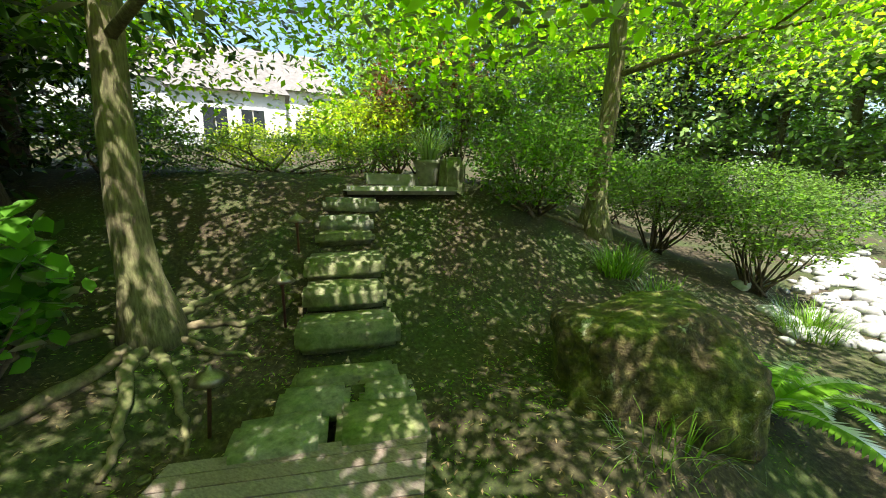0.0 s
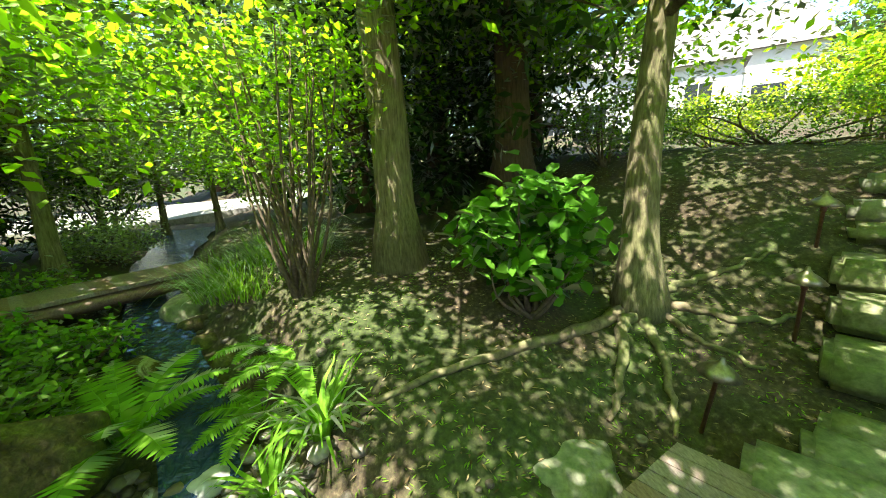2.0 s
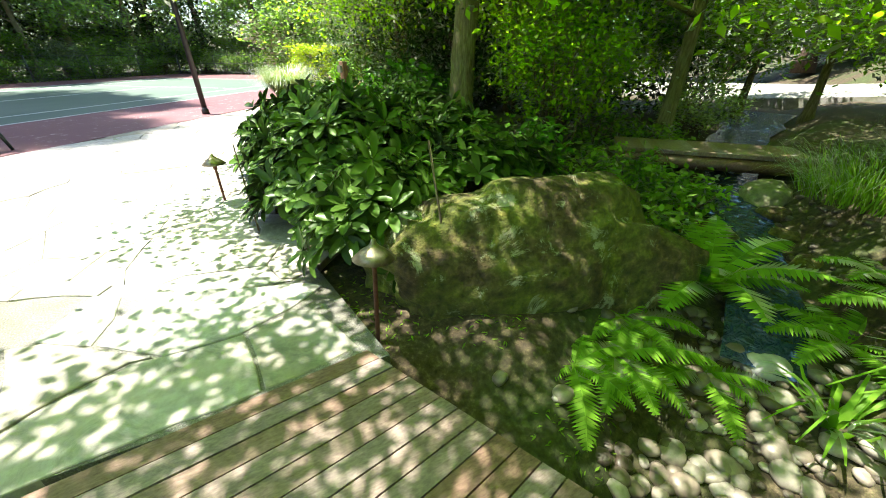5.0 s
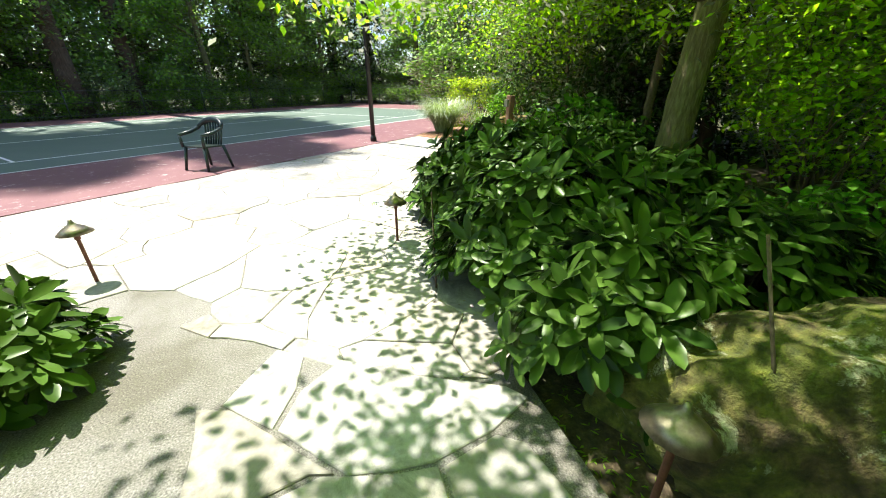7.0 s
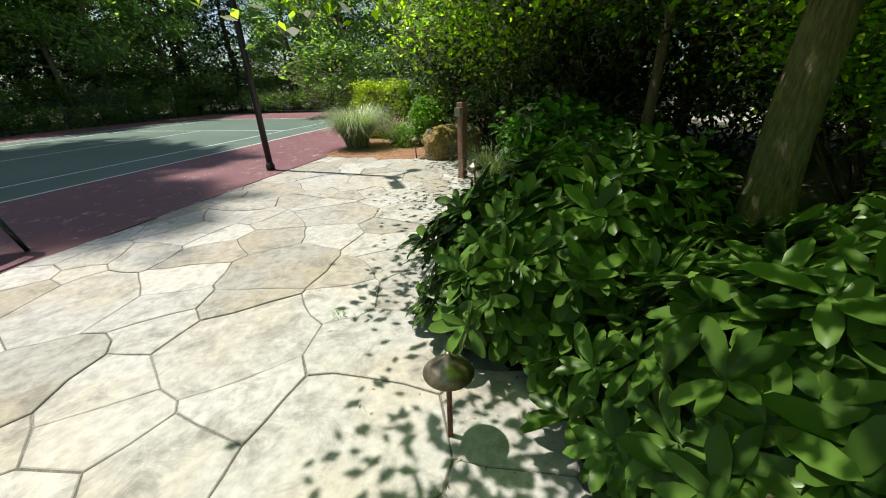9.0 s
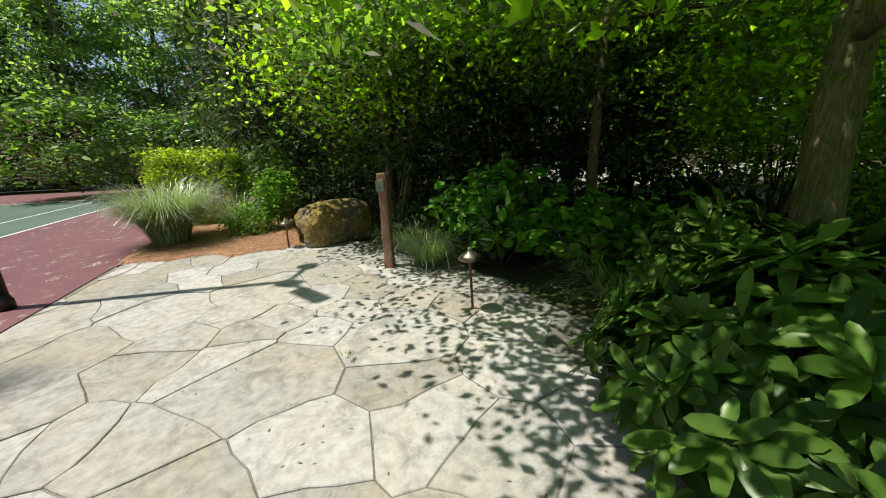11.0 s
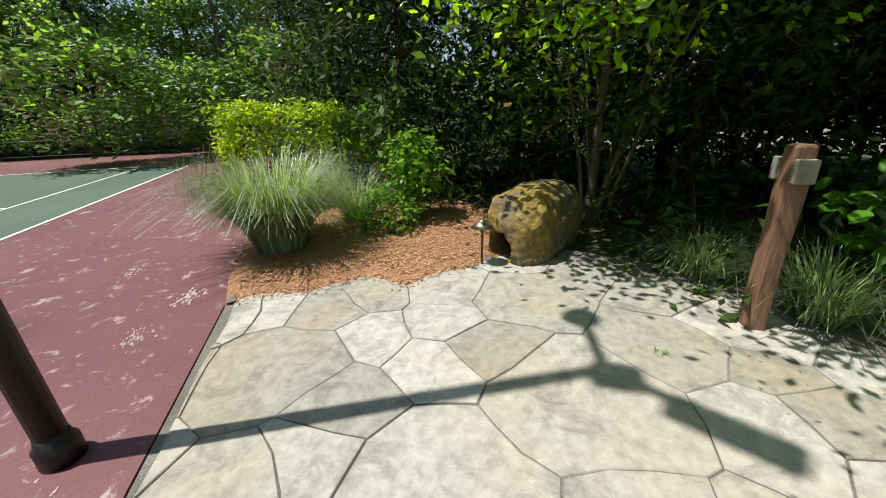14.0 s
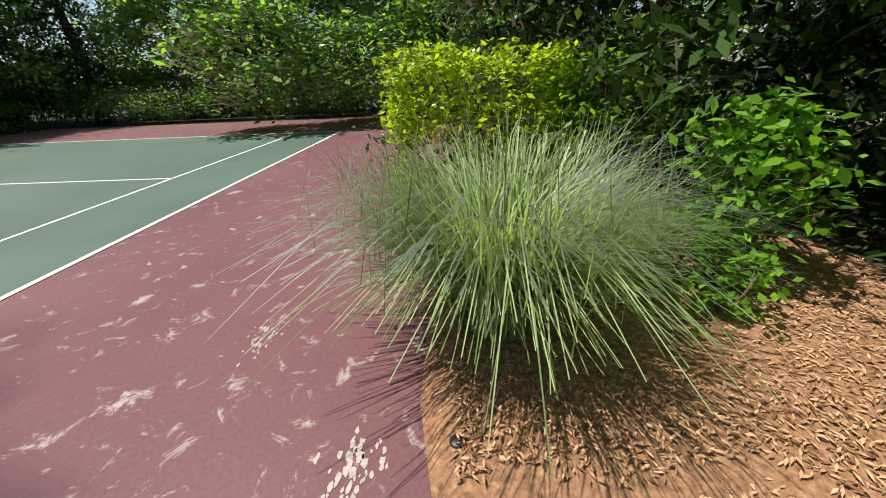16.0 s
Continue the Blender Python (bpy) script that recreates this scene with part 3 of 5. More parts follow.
slabs = [(-1.36, 1.92, 0.6, 0.46), (-0.88, 2.32, 0.62, 0.5), (-1.42, 2.28, 0.52, 0.36), (-1.02, 2.60, 0.42, 0.36), (-1.40, 2.62, 0.86, 0.28)]
for i, (x, y, w, d) in enumerate(slabs):
    ob = new("slab", block_stone("slab", w * 0.94, d * 0.93, 0.14, M_STEP, i + 20, 0.014))
    ob.matrix_world = pose(x, y, -0.035 + 0.02 * (i > 1) + 0.02 * (i > 3), 0, 0, STEP_YAW - 4 + RNG.uniform(-2, 2))
    tagged(ob, "flat mossy paving slab at the foot of the steps", "slab", group="landing slabs", kind="structure")


# ---- boulders ----
def boulder_mesh(name, sx, sy, sz, mat, seed, amp=0.22, sub=5, flat_top=0.0, power=0.82, hole=None):
    bm = bmesh.new()
    bmesh.ops.create_icosphere(bm, subdivisions=sub, radius=1)
    for v in bm.verts:
        q = v.co.copy()
        d = 1 + amp * 0.07 * noise.noise(q * 19 + Vector((seed, seed, 0))) + amp * noise.noise(q * 1.3 + Vector((seed, 0, 0))) + amp * 0.45 * noise.noise(q * 3.1 + Vector((0, seed, 0))) + amp * 0.16 * noise.noise(q * 8 + Vector((0, 0, seed)))
        p = Vector((abs(q.x) ** power * math.copysign(1, q.x), abs(q.y) ** power * math.copysign(1, q.y), abs(q.z) ** power * math.copysign(1, q.z))) * d
        if flat_top and p.z > flat_top:
            p.z = flat_top + (p.z - flat_top) * 0.25
        v.co = Vector((p.x * sx, p.y * sy, p.z * sz))
        if hole:
            hx, hz, hr, deep = hole
            rr = math.hypot(v.co.x - hx, v.co.z - hz)
            if v.co.y < 0 and rr < hr:
                v.co.y += deep * (1 - (rr / hr) ** 6)
    for f in bm.faces:
        f.smooth = True
    me = bpy.data.meshes.new(name)
    bm.to_mesh(me)
    bm.free()
    me.materials.append(mat)
    return me


def boulder(x, y, z, sx, sy, sz, yaw, mat, seed, label, **kw):
    ob = new("boulder", boulder_mesh("boulder", sx, sy, sz, mat, seed, **kw))
    ob.matrix_world = pose(x, y, z, 0, 0, yaw)
    return tagged(ob, label, "boulder")


boulder(0.75, 3.55, 0.12, 0.72, 0.55, 0.56, 12, M_BOULDER, 3.1, "large dark mossy boulder beside the footbridge")
boulder(-1.4, -2.3, 0.02, 1.1, 0.44, 0.6, -17, M_BOULDER, 7.7, "long mossy boulder with pale lichen by the stream", amp=0.28)
boulder(-2.08, 0.92, -0.25, 0.46, 0.34, 0.17, 20, M_STEP, 2.2, "flat pale mossy stone on the stream bank")


# ---- trees ----
def tree(name, x, y, height, r, crown_z, crown_r, n_leaf, leaf, lmat, bark, seed, label, lean=(0, 0), clumps=60, spread=0.45, low=0.35, z=None, limbs=9, squash=0.75, flat=0.6, layer=0.0):
    rng = np.random.default_rng(seed)
    z0 = (ground_z(x, y) if z is None else z) - 0.1
    t = tagged(new(name), label, "tree")
    t.location = (x, y, z0)
    hs = np.linspace(0, height, 12)
    pts = [(lean[0] * h + 0.05 * r * 8 * math.sin(h * 1.1 + seed) * min(1, h), lean[1] * h + 0.05 * r * 8 * math.cos(h * 0.9 + seed) * min(1, h), h) for h in hs]
    flare = [r * (1 + 0.9 * math.exp(-h * 5)) * (1 - 0.75 * h / height) for h in hs]
    hs2 = np.interp(np.linspace(0, 1, 26), np.linspace(0, 1, 12), np.arange(12))
    P = np.array([[np.interp(q, range(12), [p[c] for p in pts]) for c in range(3)] for q in hs2])
    R = np.interp(hs2, range(12), flare)
    part("trunk", tubes_mesh("trunk", [(P, R)], bark, 14, 0.06, rng), bark, t)
    centres = []
    items = []
    for k in range(limbs):
        h = crown_z + (height - crown_z) * (k / limbs) ** 1.1 * 0.95
        a = k * 2.4 + rng.uniform(-0.4, 0.4)
        base = np.array([np.interp(h, P[:, 2], P[:, c]) for c in range(2)] + [h])
        ln = crown_r * rng.uniform(0.75, 1.05) * (1 - 0.55 * ((h - crown_z) / (height - crown_z + 1e-6)))
        rise = rng.uniform(0.1, 0.5)
        d = np.array([math.cos(a), math.sin(a), rise])
        path = [base + d * ln * q + np.array([0, 0, -0.12 * ln * q * q]) for q in np.linspace(0, 1, 6)]
        rr = np.interp(h, P[:, 2], R) * 0.42
        items.append((path, np.linspace(rr, 0.008, 6)))
        for q in (0.45, 0.7):
            b2 = np.array(path[2 if q < 0.5 else 3])
            a2 = a + rng.choice([-1, 1]) * rng.uniform(0.5, 1.0)
            d2 = np.array([math.cos(a2), math.sin(a2), rng.uniform(-0.1, 0.4)])
            p2 = [b2 + d2 * ln * 0.5 * s for s in np.linspace(0, 1, 4)]
            items.append((p2, np.linspace(rr * 0.4, 0.006, 4)))
            centres += [p2[2], p2[3]]
        centres += [path[3], path[4], path[5]]
    part("branchwork", tubes_mesh("branchwork", items, bark, 6), bark, t)
    while len(centres) < clumps:
        a, q = rng.uniform(0, 2 * math.pi), rng.uniform(0.02, 1) ** 0.5
        if layer:
            h = crown_z + 0.15 + layer * (1 - q * q) * rng.uniform(0.3, 1) + rng.uniform(-low, 0.4)
            prof = 1 + 0.18 * math.sin(3 * a + seed) + 0.1 * math.sin(7 * a)
        else:
            h = rng.uniform(crown_z - low * (1 if q > 0.6 else 0), height * 1.04)
            prof = math.sin(math.pi * min(1, max(0.08, (h - crown_z + low) / (height * 1.1 - crown_z + low)))) ** 0.6
        centres.append(np.array([math.cos(a) * q * crown_r * prof, math.sin(a) * q * crown_r * prof, h]))
    pts = clump_points(rng, centres, spread, max(1, n_leaf // len(centres)), squash)
    part("crown", leaves("crown", pts, leaf, lmat, rng, flat=flat), lmat, t)
    return t


def conifer(name, x, y, height, r, crown_r, low, n, size, seed, label, bark=None, lmat=None, z=None):
    rng = np.random.default_rng(seed)
    bark, lmat = bark or M_BARKD, lmat or L_CONIFER
    z0 = (ground_z(x, y) if z is None else z) - 0.1
    t = tagged(new(name), label, "tree")
    t.location = (x, y, z0)
    hs = np.linspace(0, height, 20)
    part("trunk", tubes_mesh("trunk", [([(0.04 * math.sin(h + seed), 0.04 * math.cos(h * 0.8), h) for h in hs], [r * (1 + 0.7 * math.exp(-h * 4)) * (1 - 0.9 * h / height) for h in hs])], bark, 14, 0.06, rng), bark, t)
    items, cen = [], []
    nb = int((height - low) * 5)
    for k in range(nb):
        h = low + (height - low) * (k + 0.5) / nb
        a = k * 2.4 + rng.uniform(-0.3, 0.3)
        ln = crown_r * (1 - 0.85 * (h - low) / (height - low)) * rng.uniform(0.7, 1.1)
        d = np.array([math.cos(a), math.sin(a), 0])
        path = [np.array([0, 0, h]) + d * ln * q + np.array([0, 0, -0.3 * ln * q * q]) for q in np.linspace(0, 1, 5)]
        items.append((path, np.linspace(0.035, 0.006, 5)))
        for q in np.linspace(0.25, 1, 6):
            cen.append(np.array([0, 0, h]) + d * ln * q + np.array([0, 0, -0.3 * ln * q * q]))
    part("branchwork", tubes_mesh("branchwork", items, bark, 4), bark, t)
    pts = clump_points(rng, cen, 0.22 + 0.05 * crown_r, max(1, n // len(cen)), 0.45)
    part("crown", leaves("crown", pts, size, lmat, rng, droop=0.5, ratio=0.35, flat=0.5), lmat, t)
    return t


# ---- shrubs ----
def shrub(name, x, y, rx, ry, h, n, leaf, lmat, seed, label, stems=9, big=False, ratio=0.5, z=None, yaw=0.0, hollow=0.55, base=0.25, clumps=0, spread=0.12, droop=0.2, boxy=0.0, flat=0.5, cat="shrub"):
    """A bush: bare stems from the foot, leaves in clumps towards its uneven outer shell."""
    rng = np.random.default_rng(seed)
    t = tagged(new(name), label, cat)
    t.location = (x, y, (ground_z(x, y) if z is None else z) - 0.03)
    t.rotation_euler = (0, 0, radians(yaw))
    k = clumps or max(40, int(60 * (rx * ry * h) ** 0.5))
    cen = []
    for i in range(k):
        d = unit(rng.normal(size=3))
        if boxy:
            d = rng.uniform(-1, 1, 3)
            d = d / np.abs(d).max()
        rad = hollow + (1 - hollow) * rng.uniform(0, 1) ** 0.6
        wave = 1 + (0.06 if boxy else 0.22) * noise.noise(Vector((d[0] * 2 + seed, d[1] * 2, d[2] * 2)))
        p = d * rad * wave
        cen.append(np.array([p[0] * rx, p[1] * ry, base * h + (p[2] * 0.5 + 0.5) * h * (1 - base)]))
    items = []
    for i in range(stems):
        c = cen[int(rng.integers(k))]
        foot = np.array([rng.uniform(-0.12, 0.12) * rx, rng.uniform(-0.12, 0.12) * ry, 0])
        bow = rng.normal(size=3) * 0.08
        items.append(([foot + (c - foot) * q + bow * math.sin(q * 3.1) for q in np.linspace(0, 1, 6)], np.linspace(0.02, 0.005, 6)))
    for it in items:
        part("stem", tubes_mesh("stem", [it], M_TWIG, 5), M_TWIG, t)
    pts = clump_points(rng, cen, spread, max(1, n // k), 0.8)
    part("foliage", leaves("foliage", pts, leaf, lmat, rng, droop=droop, ratio=ratio, big=big, flat=flat), lmat, t)
    return t


def whorl_bush(name, x, y, rx, ry, h, heads, leaf, seed, label, z=0.0, yaw=0, lmat=None):
    """A rhododendron: heads of long leaves set in whorls, on woody stems."""
    rng = np.random.default_rng(seed)
    lmat = lmat or L_RHODO
    t = tagged(new(name), label, "shrub")
    t.location = (x, y, z)
    t.rotation_euler = (0, 0, radians(yaw))
    V, items = [], []
    for i in range(heads):
        d = unit(rng.normal(size=3))
        d[2] = abs(d[2]) * 1.0 - 0.25
        rad = rng.uniform(0.6, 1.0) ** 0.5 * (1 + 0.15 * noise.noise(Vector((d[0] * 2.2 + seed, d[1] * 2.2, d[2] * 2.2))))
        c = np.array([d[0] * rx * rad, d[1] * ry * rad, max(0.12, 0.28 * h + d[2] * h * 0.72 * rad)])
        ax = unit(np.array([d[0] * 0.8, d[1] * 0.8, 0.75]) + rng.normal(size=3) * 0.2)
        s0 = unit(np.cross(ax, [0.3, 0.2, 1.0]))
        s1 = np.cross(ax, s0)
        if i % 4 == 0:
            foot = np.array([d[0] * rx * 0.25, d[1] * ry * 0.25, 0])
            items.append(([foot + (c - foot) * q + np.array([0, 0, 0.12 * math.sin(q * 3.14)]) for q in np.linspace(0, 1, 5)], np.linspace(0.022, 0.006, 5)))
        m = int(rng.integers(7, 11))
        for k in range(m):
            a = 2 * math.pi * k / m + rng.uniform(-0.25, 0.25)
            out = math.cos(a) * s0 + math.sin(a) * s1
            dirn = unit(out + ax * rng.uniform(-0.15, 0.75))
            side = unit(np.cross(dirn, ax))
            up = np.cross(side, dirn)
            L = leaf * rng.uniform(0.7, 1.15)
            w = L * 0.17
            p = c + ax * rng.uniform(-0.02, 0.02)
            mid = [p + dirn * L * q - up * L * 0.13 * q * q for q in (0.0, 0.3, 0.65, 0.9, 1.0)]
            lift = up * w * 0.28
            V.append([mid[0], mid[1], mid[2], mid[3], mid[4], mid[1] + side * w * 0.75 + lift, mid[2] + side * w + lift, mid[3] + side * w * 0.62 + lift * 0.5,
                      mid[1] - side * w * 0.75 + lift, mid[2] - side * w + lift, mid[3] - side * w * 0.62 + lift * 0.5])
    part("stemwork", tubes_mesh("stemwork", items, M_TWIG, 5), M_TWIG, t)
    part("foliage", quads_mesh("foliage", np.array(V), 11, [(0, 5, 1), (1, 5, 6, 2), (2, 6, 7, 3), (3, 7, 4), (0, 1, 8), (1, 2, 9, 8), (2, 3, 10, 9), (3, 4, 10)], lmat), lmat, t)
    return t


# golden rock by the patio, with a worn hole through its face
boulder(-2.72, -11.3, 0.26, 0.38, 0.68, 0.41, 88, M_GOLD, 5.5, "square golden mossy rock with a round dark hole", amp=0.13, power=0.6, sub=6, hole=(-0.1, -0.12, 0.15, 0.5))


# ---- trees near the stream and the patio ----
tree("maple_tree", -2.88, 2.1, 7.0, 0.135, 2.25, 3.3, 26000, 0.105, L_MAPLE, M_BARK, 3, "slender maple tree with mossy bark and surface roots", clumps=170, spread=0.36, low=0.3, squash=0.4, layer=1.6)
tree("maple_tree", 0.22, 6.44, 7.0, 0.15, 2.3, 3.2, 22000, 0.105, L_MAPLE, M_BARK, 5, "maple tree with pale patchy bark on the slope", clumps=200, spread=0.4, low=0.4, squash=0.4, layer=1.6)
tree("maple_tree", -2.5, -5.25, 7.0, 0.185, 2.3, 3.9, 35000, 0.10, L_MAPLE, M_BARK, 8, "maple tree growing among the rhododendrons", clumps=240, spread=0.36, low=0.45, squash=0.4, layer=1.6, z=0.0)
# This maple stands out of view, added to dapple the bridge and slope.
tree("maple_tree", 2.3, 0.1, 7.0, 0.16, 3.5, 4.2, 37000, 0.105, L_MAPLE, M_BARK, 9, "unseen maple tree added to shade the footbridge and slope", clumps=220, spread=0.36, low=0.1, squash=0.4, layer=1.2)
tree("maple_tree", -5.0, -3.9, 6.0, 0.10, 1.7, 2.9, 15000, 0.10, L_MAPLE, M_BARK, 10, "young maple tree over the stream", clumps=190, spread=0.34, low=0.5, squash=0.4, layer=1.6)
conifer("cedar_tree", -3.95, 0.1, 14, 0.2, 2.6, 3.0, 12000, 0.22, 11, "tall mossy cedar tree with a broad trunk", bark=M_BARK)
conifer("cedar_tree", -5.5, 1.85, 15, 0.26, 2.8, 2.3, 14000, 0.22, 12, "tall dark cedar tree with reddish bark")
for i, (x, y, low) in enumerate(((-6.8, 2.7, 0.6), (-7.4, 1.0, 0.5), (-6.6, -0.4, 0.9), (-9.2, 2.4, 0.5))):
    conifer("cedar_tree", x, y, 12 + i, 0.2, 2.0, low, 16000, 0.22, 60 + i, "dark shaded cedar tree in the grove", z=0.9)
# dark evergreens west of the patio
for i, (x, y, h, low) in enumerate(((-4.9, -10.0, 9, 0.8), (-5.6, -12.2, 10, 0.4), (-4.6, -14.6, 10, 0.3), (-5.4, -8.0, 9, 1.1), (-6.8, -10.4, 11, 0.3), (-7.4, -13.6, 11, 0.3), (-5.2, -17.0, 11, 0.2), (-7.2, -7.2, 10, 0.8))):
    conifer("hemlock_tree", x, y, h, 0.14, 2.5, low, 17000, 0.19, 80 + i, "dense dark hemlock tree behind the patio", z=-0.05)
tree("dogwood_tree", -4.0, -11.0, 5.2, 0.06, 2.2, 2.6, 16000, 0.11, L_MAPLE, M_TWIG, 95, "small tree with bare crooked stems in shade", clumps=110, spread=0.42, low=0.3, z=0.0, lean=(0.1, 0.03))
stems = tagged(new("dogwood_tree"), "bare pale crooked stems of a small shaded tree", "tree")
stems.location = (-3.95, -10.95, 0)
rd = np.random.default_rng(97)
for k in range(8):
    a = rd.uniform(0, 2 * math.pi)
    out = np.array([math.cos(a), math.sin(a), 0]) * rd.uniform(0.35, 0.9)
    bow = rd.normal(size=(7, 3)) * 0.05
    path = [out * q ** 1.3 + np.array([0.04 * k * math.cos(a), 0.04 * k * math.sin(a), -0.08 + 2.9 * q]) + bow[i] * q for i, q in enumerate(np.linspace(0, 1, 7))]
    part("stem", tubes_mesh("stem", [(path, np.linspace(0.032, 0.012, 7))], M_BARK, 7, 0.1, rd), M_BARK, stems)
    for j in (3, 4):
        tip = np.array(path[j]) + np.array([rd.uniform(-0.5, 0.5), rd.uniform(-0.5, 0.5), rd.uniform(0.3, 0.7)])
        part("twig", tubes_mesh("twig", [([path[j], (np.array(path[j]) + tip) / 2 + rd.normal(size=3) * 0.05, tip], [0.012, 0.009, 0.004])], M_BARK, 5), M_BARK, stems)
# Added canopy: its wide crown throws shade on the patio's west side.
tree("dogwood_tree", -3.5, -7.2, 6.0, 0.08, 2.7, 3.7, 32000, 0.10, L_FOREST, M_TWIG, 96, "small tree added to cast dappled shade on the patio", clumps=230, spread=0.36, low=0.3, squash=0.4, z=0.0, layer=1.4)


# ---- the woods all round ----
def forest_tree(x, y, h, kind, z, turn):
    src = WOODS[kind]
    t = copy_thing(src, pose(x, y, z, 0, 0, turn))
    t.scale = (h, h, h)
    return t


WOODS = [tree("beech_tree", 8, 24.5, 12, 0.2, 2.0, 3.6, 9000, 0.27, L_WOODS, M_BARK, 101, "tall leafy broadleaf tree in the surrounding woods", clumps=80, spread=0.52, low=1.2, z=0.1, limbs=14),
         tree("beech_tree", 15, 26, 13, 0.2, 3.2, 3.4, 9000, 0.26, L_WOODS, M_BARK, 102, "tall bright-leaved tree in the surrounding woods", clumps=75, spread=0.52, low=1.5, z=0.1, limbs=14),
         conifer("fir_tree", 12, 30, 17, 0.24, 2.9, 1.2, 9000, 0.36, 103, "tall fir tree in the surrounding woods", z=0.1)]
rf = np.random.default_rng(5)
spots = []
for k in range(44):
    u = -24 + k * 1.05
    spots.append((*court_xy(u + rf.uniform(-0.6, 0.6), 20.0 + rf.uniform(0, 1.5) + 2.6 * (k % 3)), 0))
for k in range(16):
    spots.append((*court_xy(20.5 + 2.4 * (k % 3) + rf.uniform(0, 1), -6 + 1.6 * k), 0))
for k in range(24):
    a = radians(88 + k * 5.4)
    r = 21 + 3.0 * (k % 3) + rf.uniform(0, 2)
    if 128 < math.degrees(a) < 168:
        continue
    spots.append((r * math.cos(a) * 0.95, r * math.sin(a), 0.8))
for k in range(10):
    a = radians(50 + k * 5.5)
    spots.append((18 * math.cos(a) + 1, 20 * math.sin(a) + rf.uniform(0, 4), 0.3))
for k, (x, y, z) in enumerate(spots):
    forest_tree(x, y, rf.uniform(0.75, 1.15), int(rf.integers(0, 3)), z - 0.1, rf.uniform(0, 360))

# Firs added with crowns above the view, tall enough to shade the court.
for k, (u, n) in enumerate(((-6.5, 19.6), (-3.2, 20.6), (0.2, 19.4), (3.4, 20.8))):
    x, y = court_xy(u, n)
    conifer("fir_tree", x, y, 43 + 1.5 * (k % 3), 0.42, 3.4, 26, 6000, 0.75, 120 + k, "very tall bare-trunked fir tree added to shade the court", z=-0.05)

# ---- shrubs and hedges ----
R_LAB = "large green rhododendron bush at the patio edge"
whorl_bush("rhododendron", -0.62, -4.05, 1.0, 1.0, 1.25, 420, 0.2, 31, R_LAB)
whorl_bush("rhododendron", -0.62, -5.6, 1.02, 1.0, 1.25, 430, 0.2, 32, R_LAB)
whorl_bush("rhododendron", -0.5, -3.0, 0.62, 0.45, 0.95, 120, 0.19, 37, R_LAB)
whorl_bush("rhododendron", -2.1, -6.0, 0.75, 0.6, 1.2, 260, 0.19, 33, "green rhododendron bush with dark inner leaves")
whorl_bush("rhododendron", -1.75, -4.3, 0.8, 0.7, 1.05, 220, 0.19, 34, "shaded rhododendron bush behind the mossy boulder")
whorl_bush("rhododendron", -1.6, -3.35, 0.8, 0.5, 0.95, 200, 0.17, 35, "shaded rhododendron bush behind the mossy boulder")
whorl_bush("rhododendron", 2.75, -3.2, 0.5, 0.5, 0.75, 110, 0.17, 36, "small rhododendron bush by the grit bed")
shrub("lime_hedge", -2.45, -15.35, 0.85, 0.42, 1.68, 9000, 0.085, L_LIME, 41, "clipped lime-green hedge beside the court", boxy=0.45, yaw=-38, spread=0.08, clumps=330, base=0.06, hollow=0.8)
shrub("shrub", -2.8, -13.05, 0.36, 0.34, 1.3, 1300, 0.11, L_FERN, 42, "leafy green perennial in the mulch bed", spread=0.1, clumps=90)
shrub("shrub", -2.2, -13.1, 0.4, 0.36, 0.65, 1700, 0.07, L_FERN, 43, "low feathery green perennial in the mulch bed", spread=0.08, base=0.05)
shrub("shrub", -3.6, -14.6, 0.8, 0.8, 1.7, 2500, 0.11, L_SHRUB, 44, "green shrub behind the lime hedge", clumps=120)
shrub("hydrangea", -2.75, -8.2, 0.75, 0.7, 1.25, 1500, 0.16, L_HYDR, 45, "broad-leaved green hydrangea in the shade", big=True, ratio=0.62, clumps=130, z=0, spread=0.1)
shrub("hydrangea", -2.6, -6.9, 0.7, 0.7, 1.0, 900, 0.16, L_HYDR, 46, "broad-leaved hydrangea under dark trees", big=True, ratio=0.62, clumps=110, z=0, spread=0.1)
shrub("hydrangea", -2.95, 1.15, 0.55, 0.5, 1.15, 900, 0.155, L_HYDR, 47, "glossy green hydrangea on the stream bank", big=True, ratio=0.62, clumps=110, spread=0.08, stems=16)
shrub("azalea", -0.55, 5.75, 0.95, 0.85, 1.35, 7000, 0.075, L_FOREST, 48, "dense dark-green azalea bush on the slope", clumps=200, spread=0.11, stems=14, base=0.15)
shrub("azalea", 1.15, 7.3, 0.95, 0.9, 1.5, 7500, 0.075, L_SHRUB, 49, "bright green layered azalea bush", clumps=180, spread=0.11, stems=20, base=0.35, flat=0.8)
shrub("azalea", 2.45, 7.0, 1.05, 0.95, 1.5, 8000, 0.075, L_SHRUB, 50, "bright green layered azalea bush by the dry creek", clumps=190, spread=0.11, stems=24, base=0.4, flat=0.8)
shrub("azalea", 5.2, 11.5, 1.1, 1.0, 1.6, 6000, 0.08, L_SHRUB, 51, "rounded green azalea bush beyond the dry creek", clumps=160, spread=0.12, stems=20, base=0.35, flat=0.8)
shrub("azalea", 4.2, 15.0, 2.2, 1.3, 2.0, 7000, 0.1, L_FOREST, 52, "broad green bush at the wood's edge", clumps=160, spread=0.16)
shrub("azalea", 0.5, 9.8, 1.6, 1.2, 1.6, 7000, 0.09, L_FOREST, 53, "broad green bush behind the maple tree", clumps=170, spread=0.14)
shrub("azalea", -1.2, 8.0, 1.3, 1.0, 2.2, 6000, 0.1, L_FOREST, 54, "tall green bush behind the planters", clumps=150, spread=0.14)
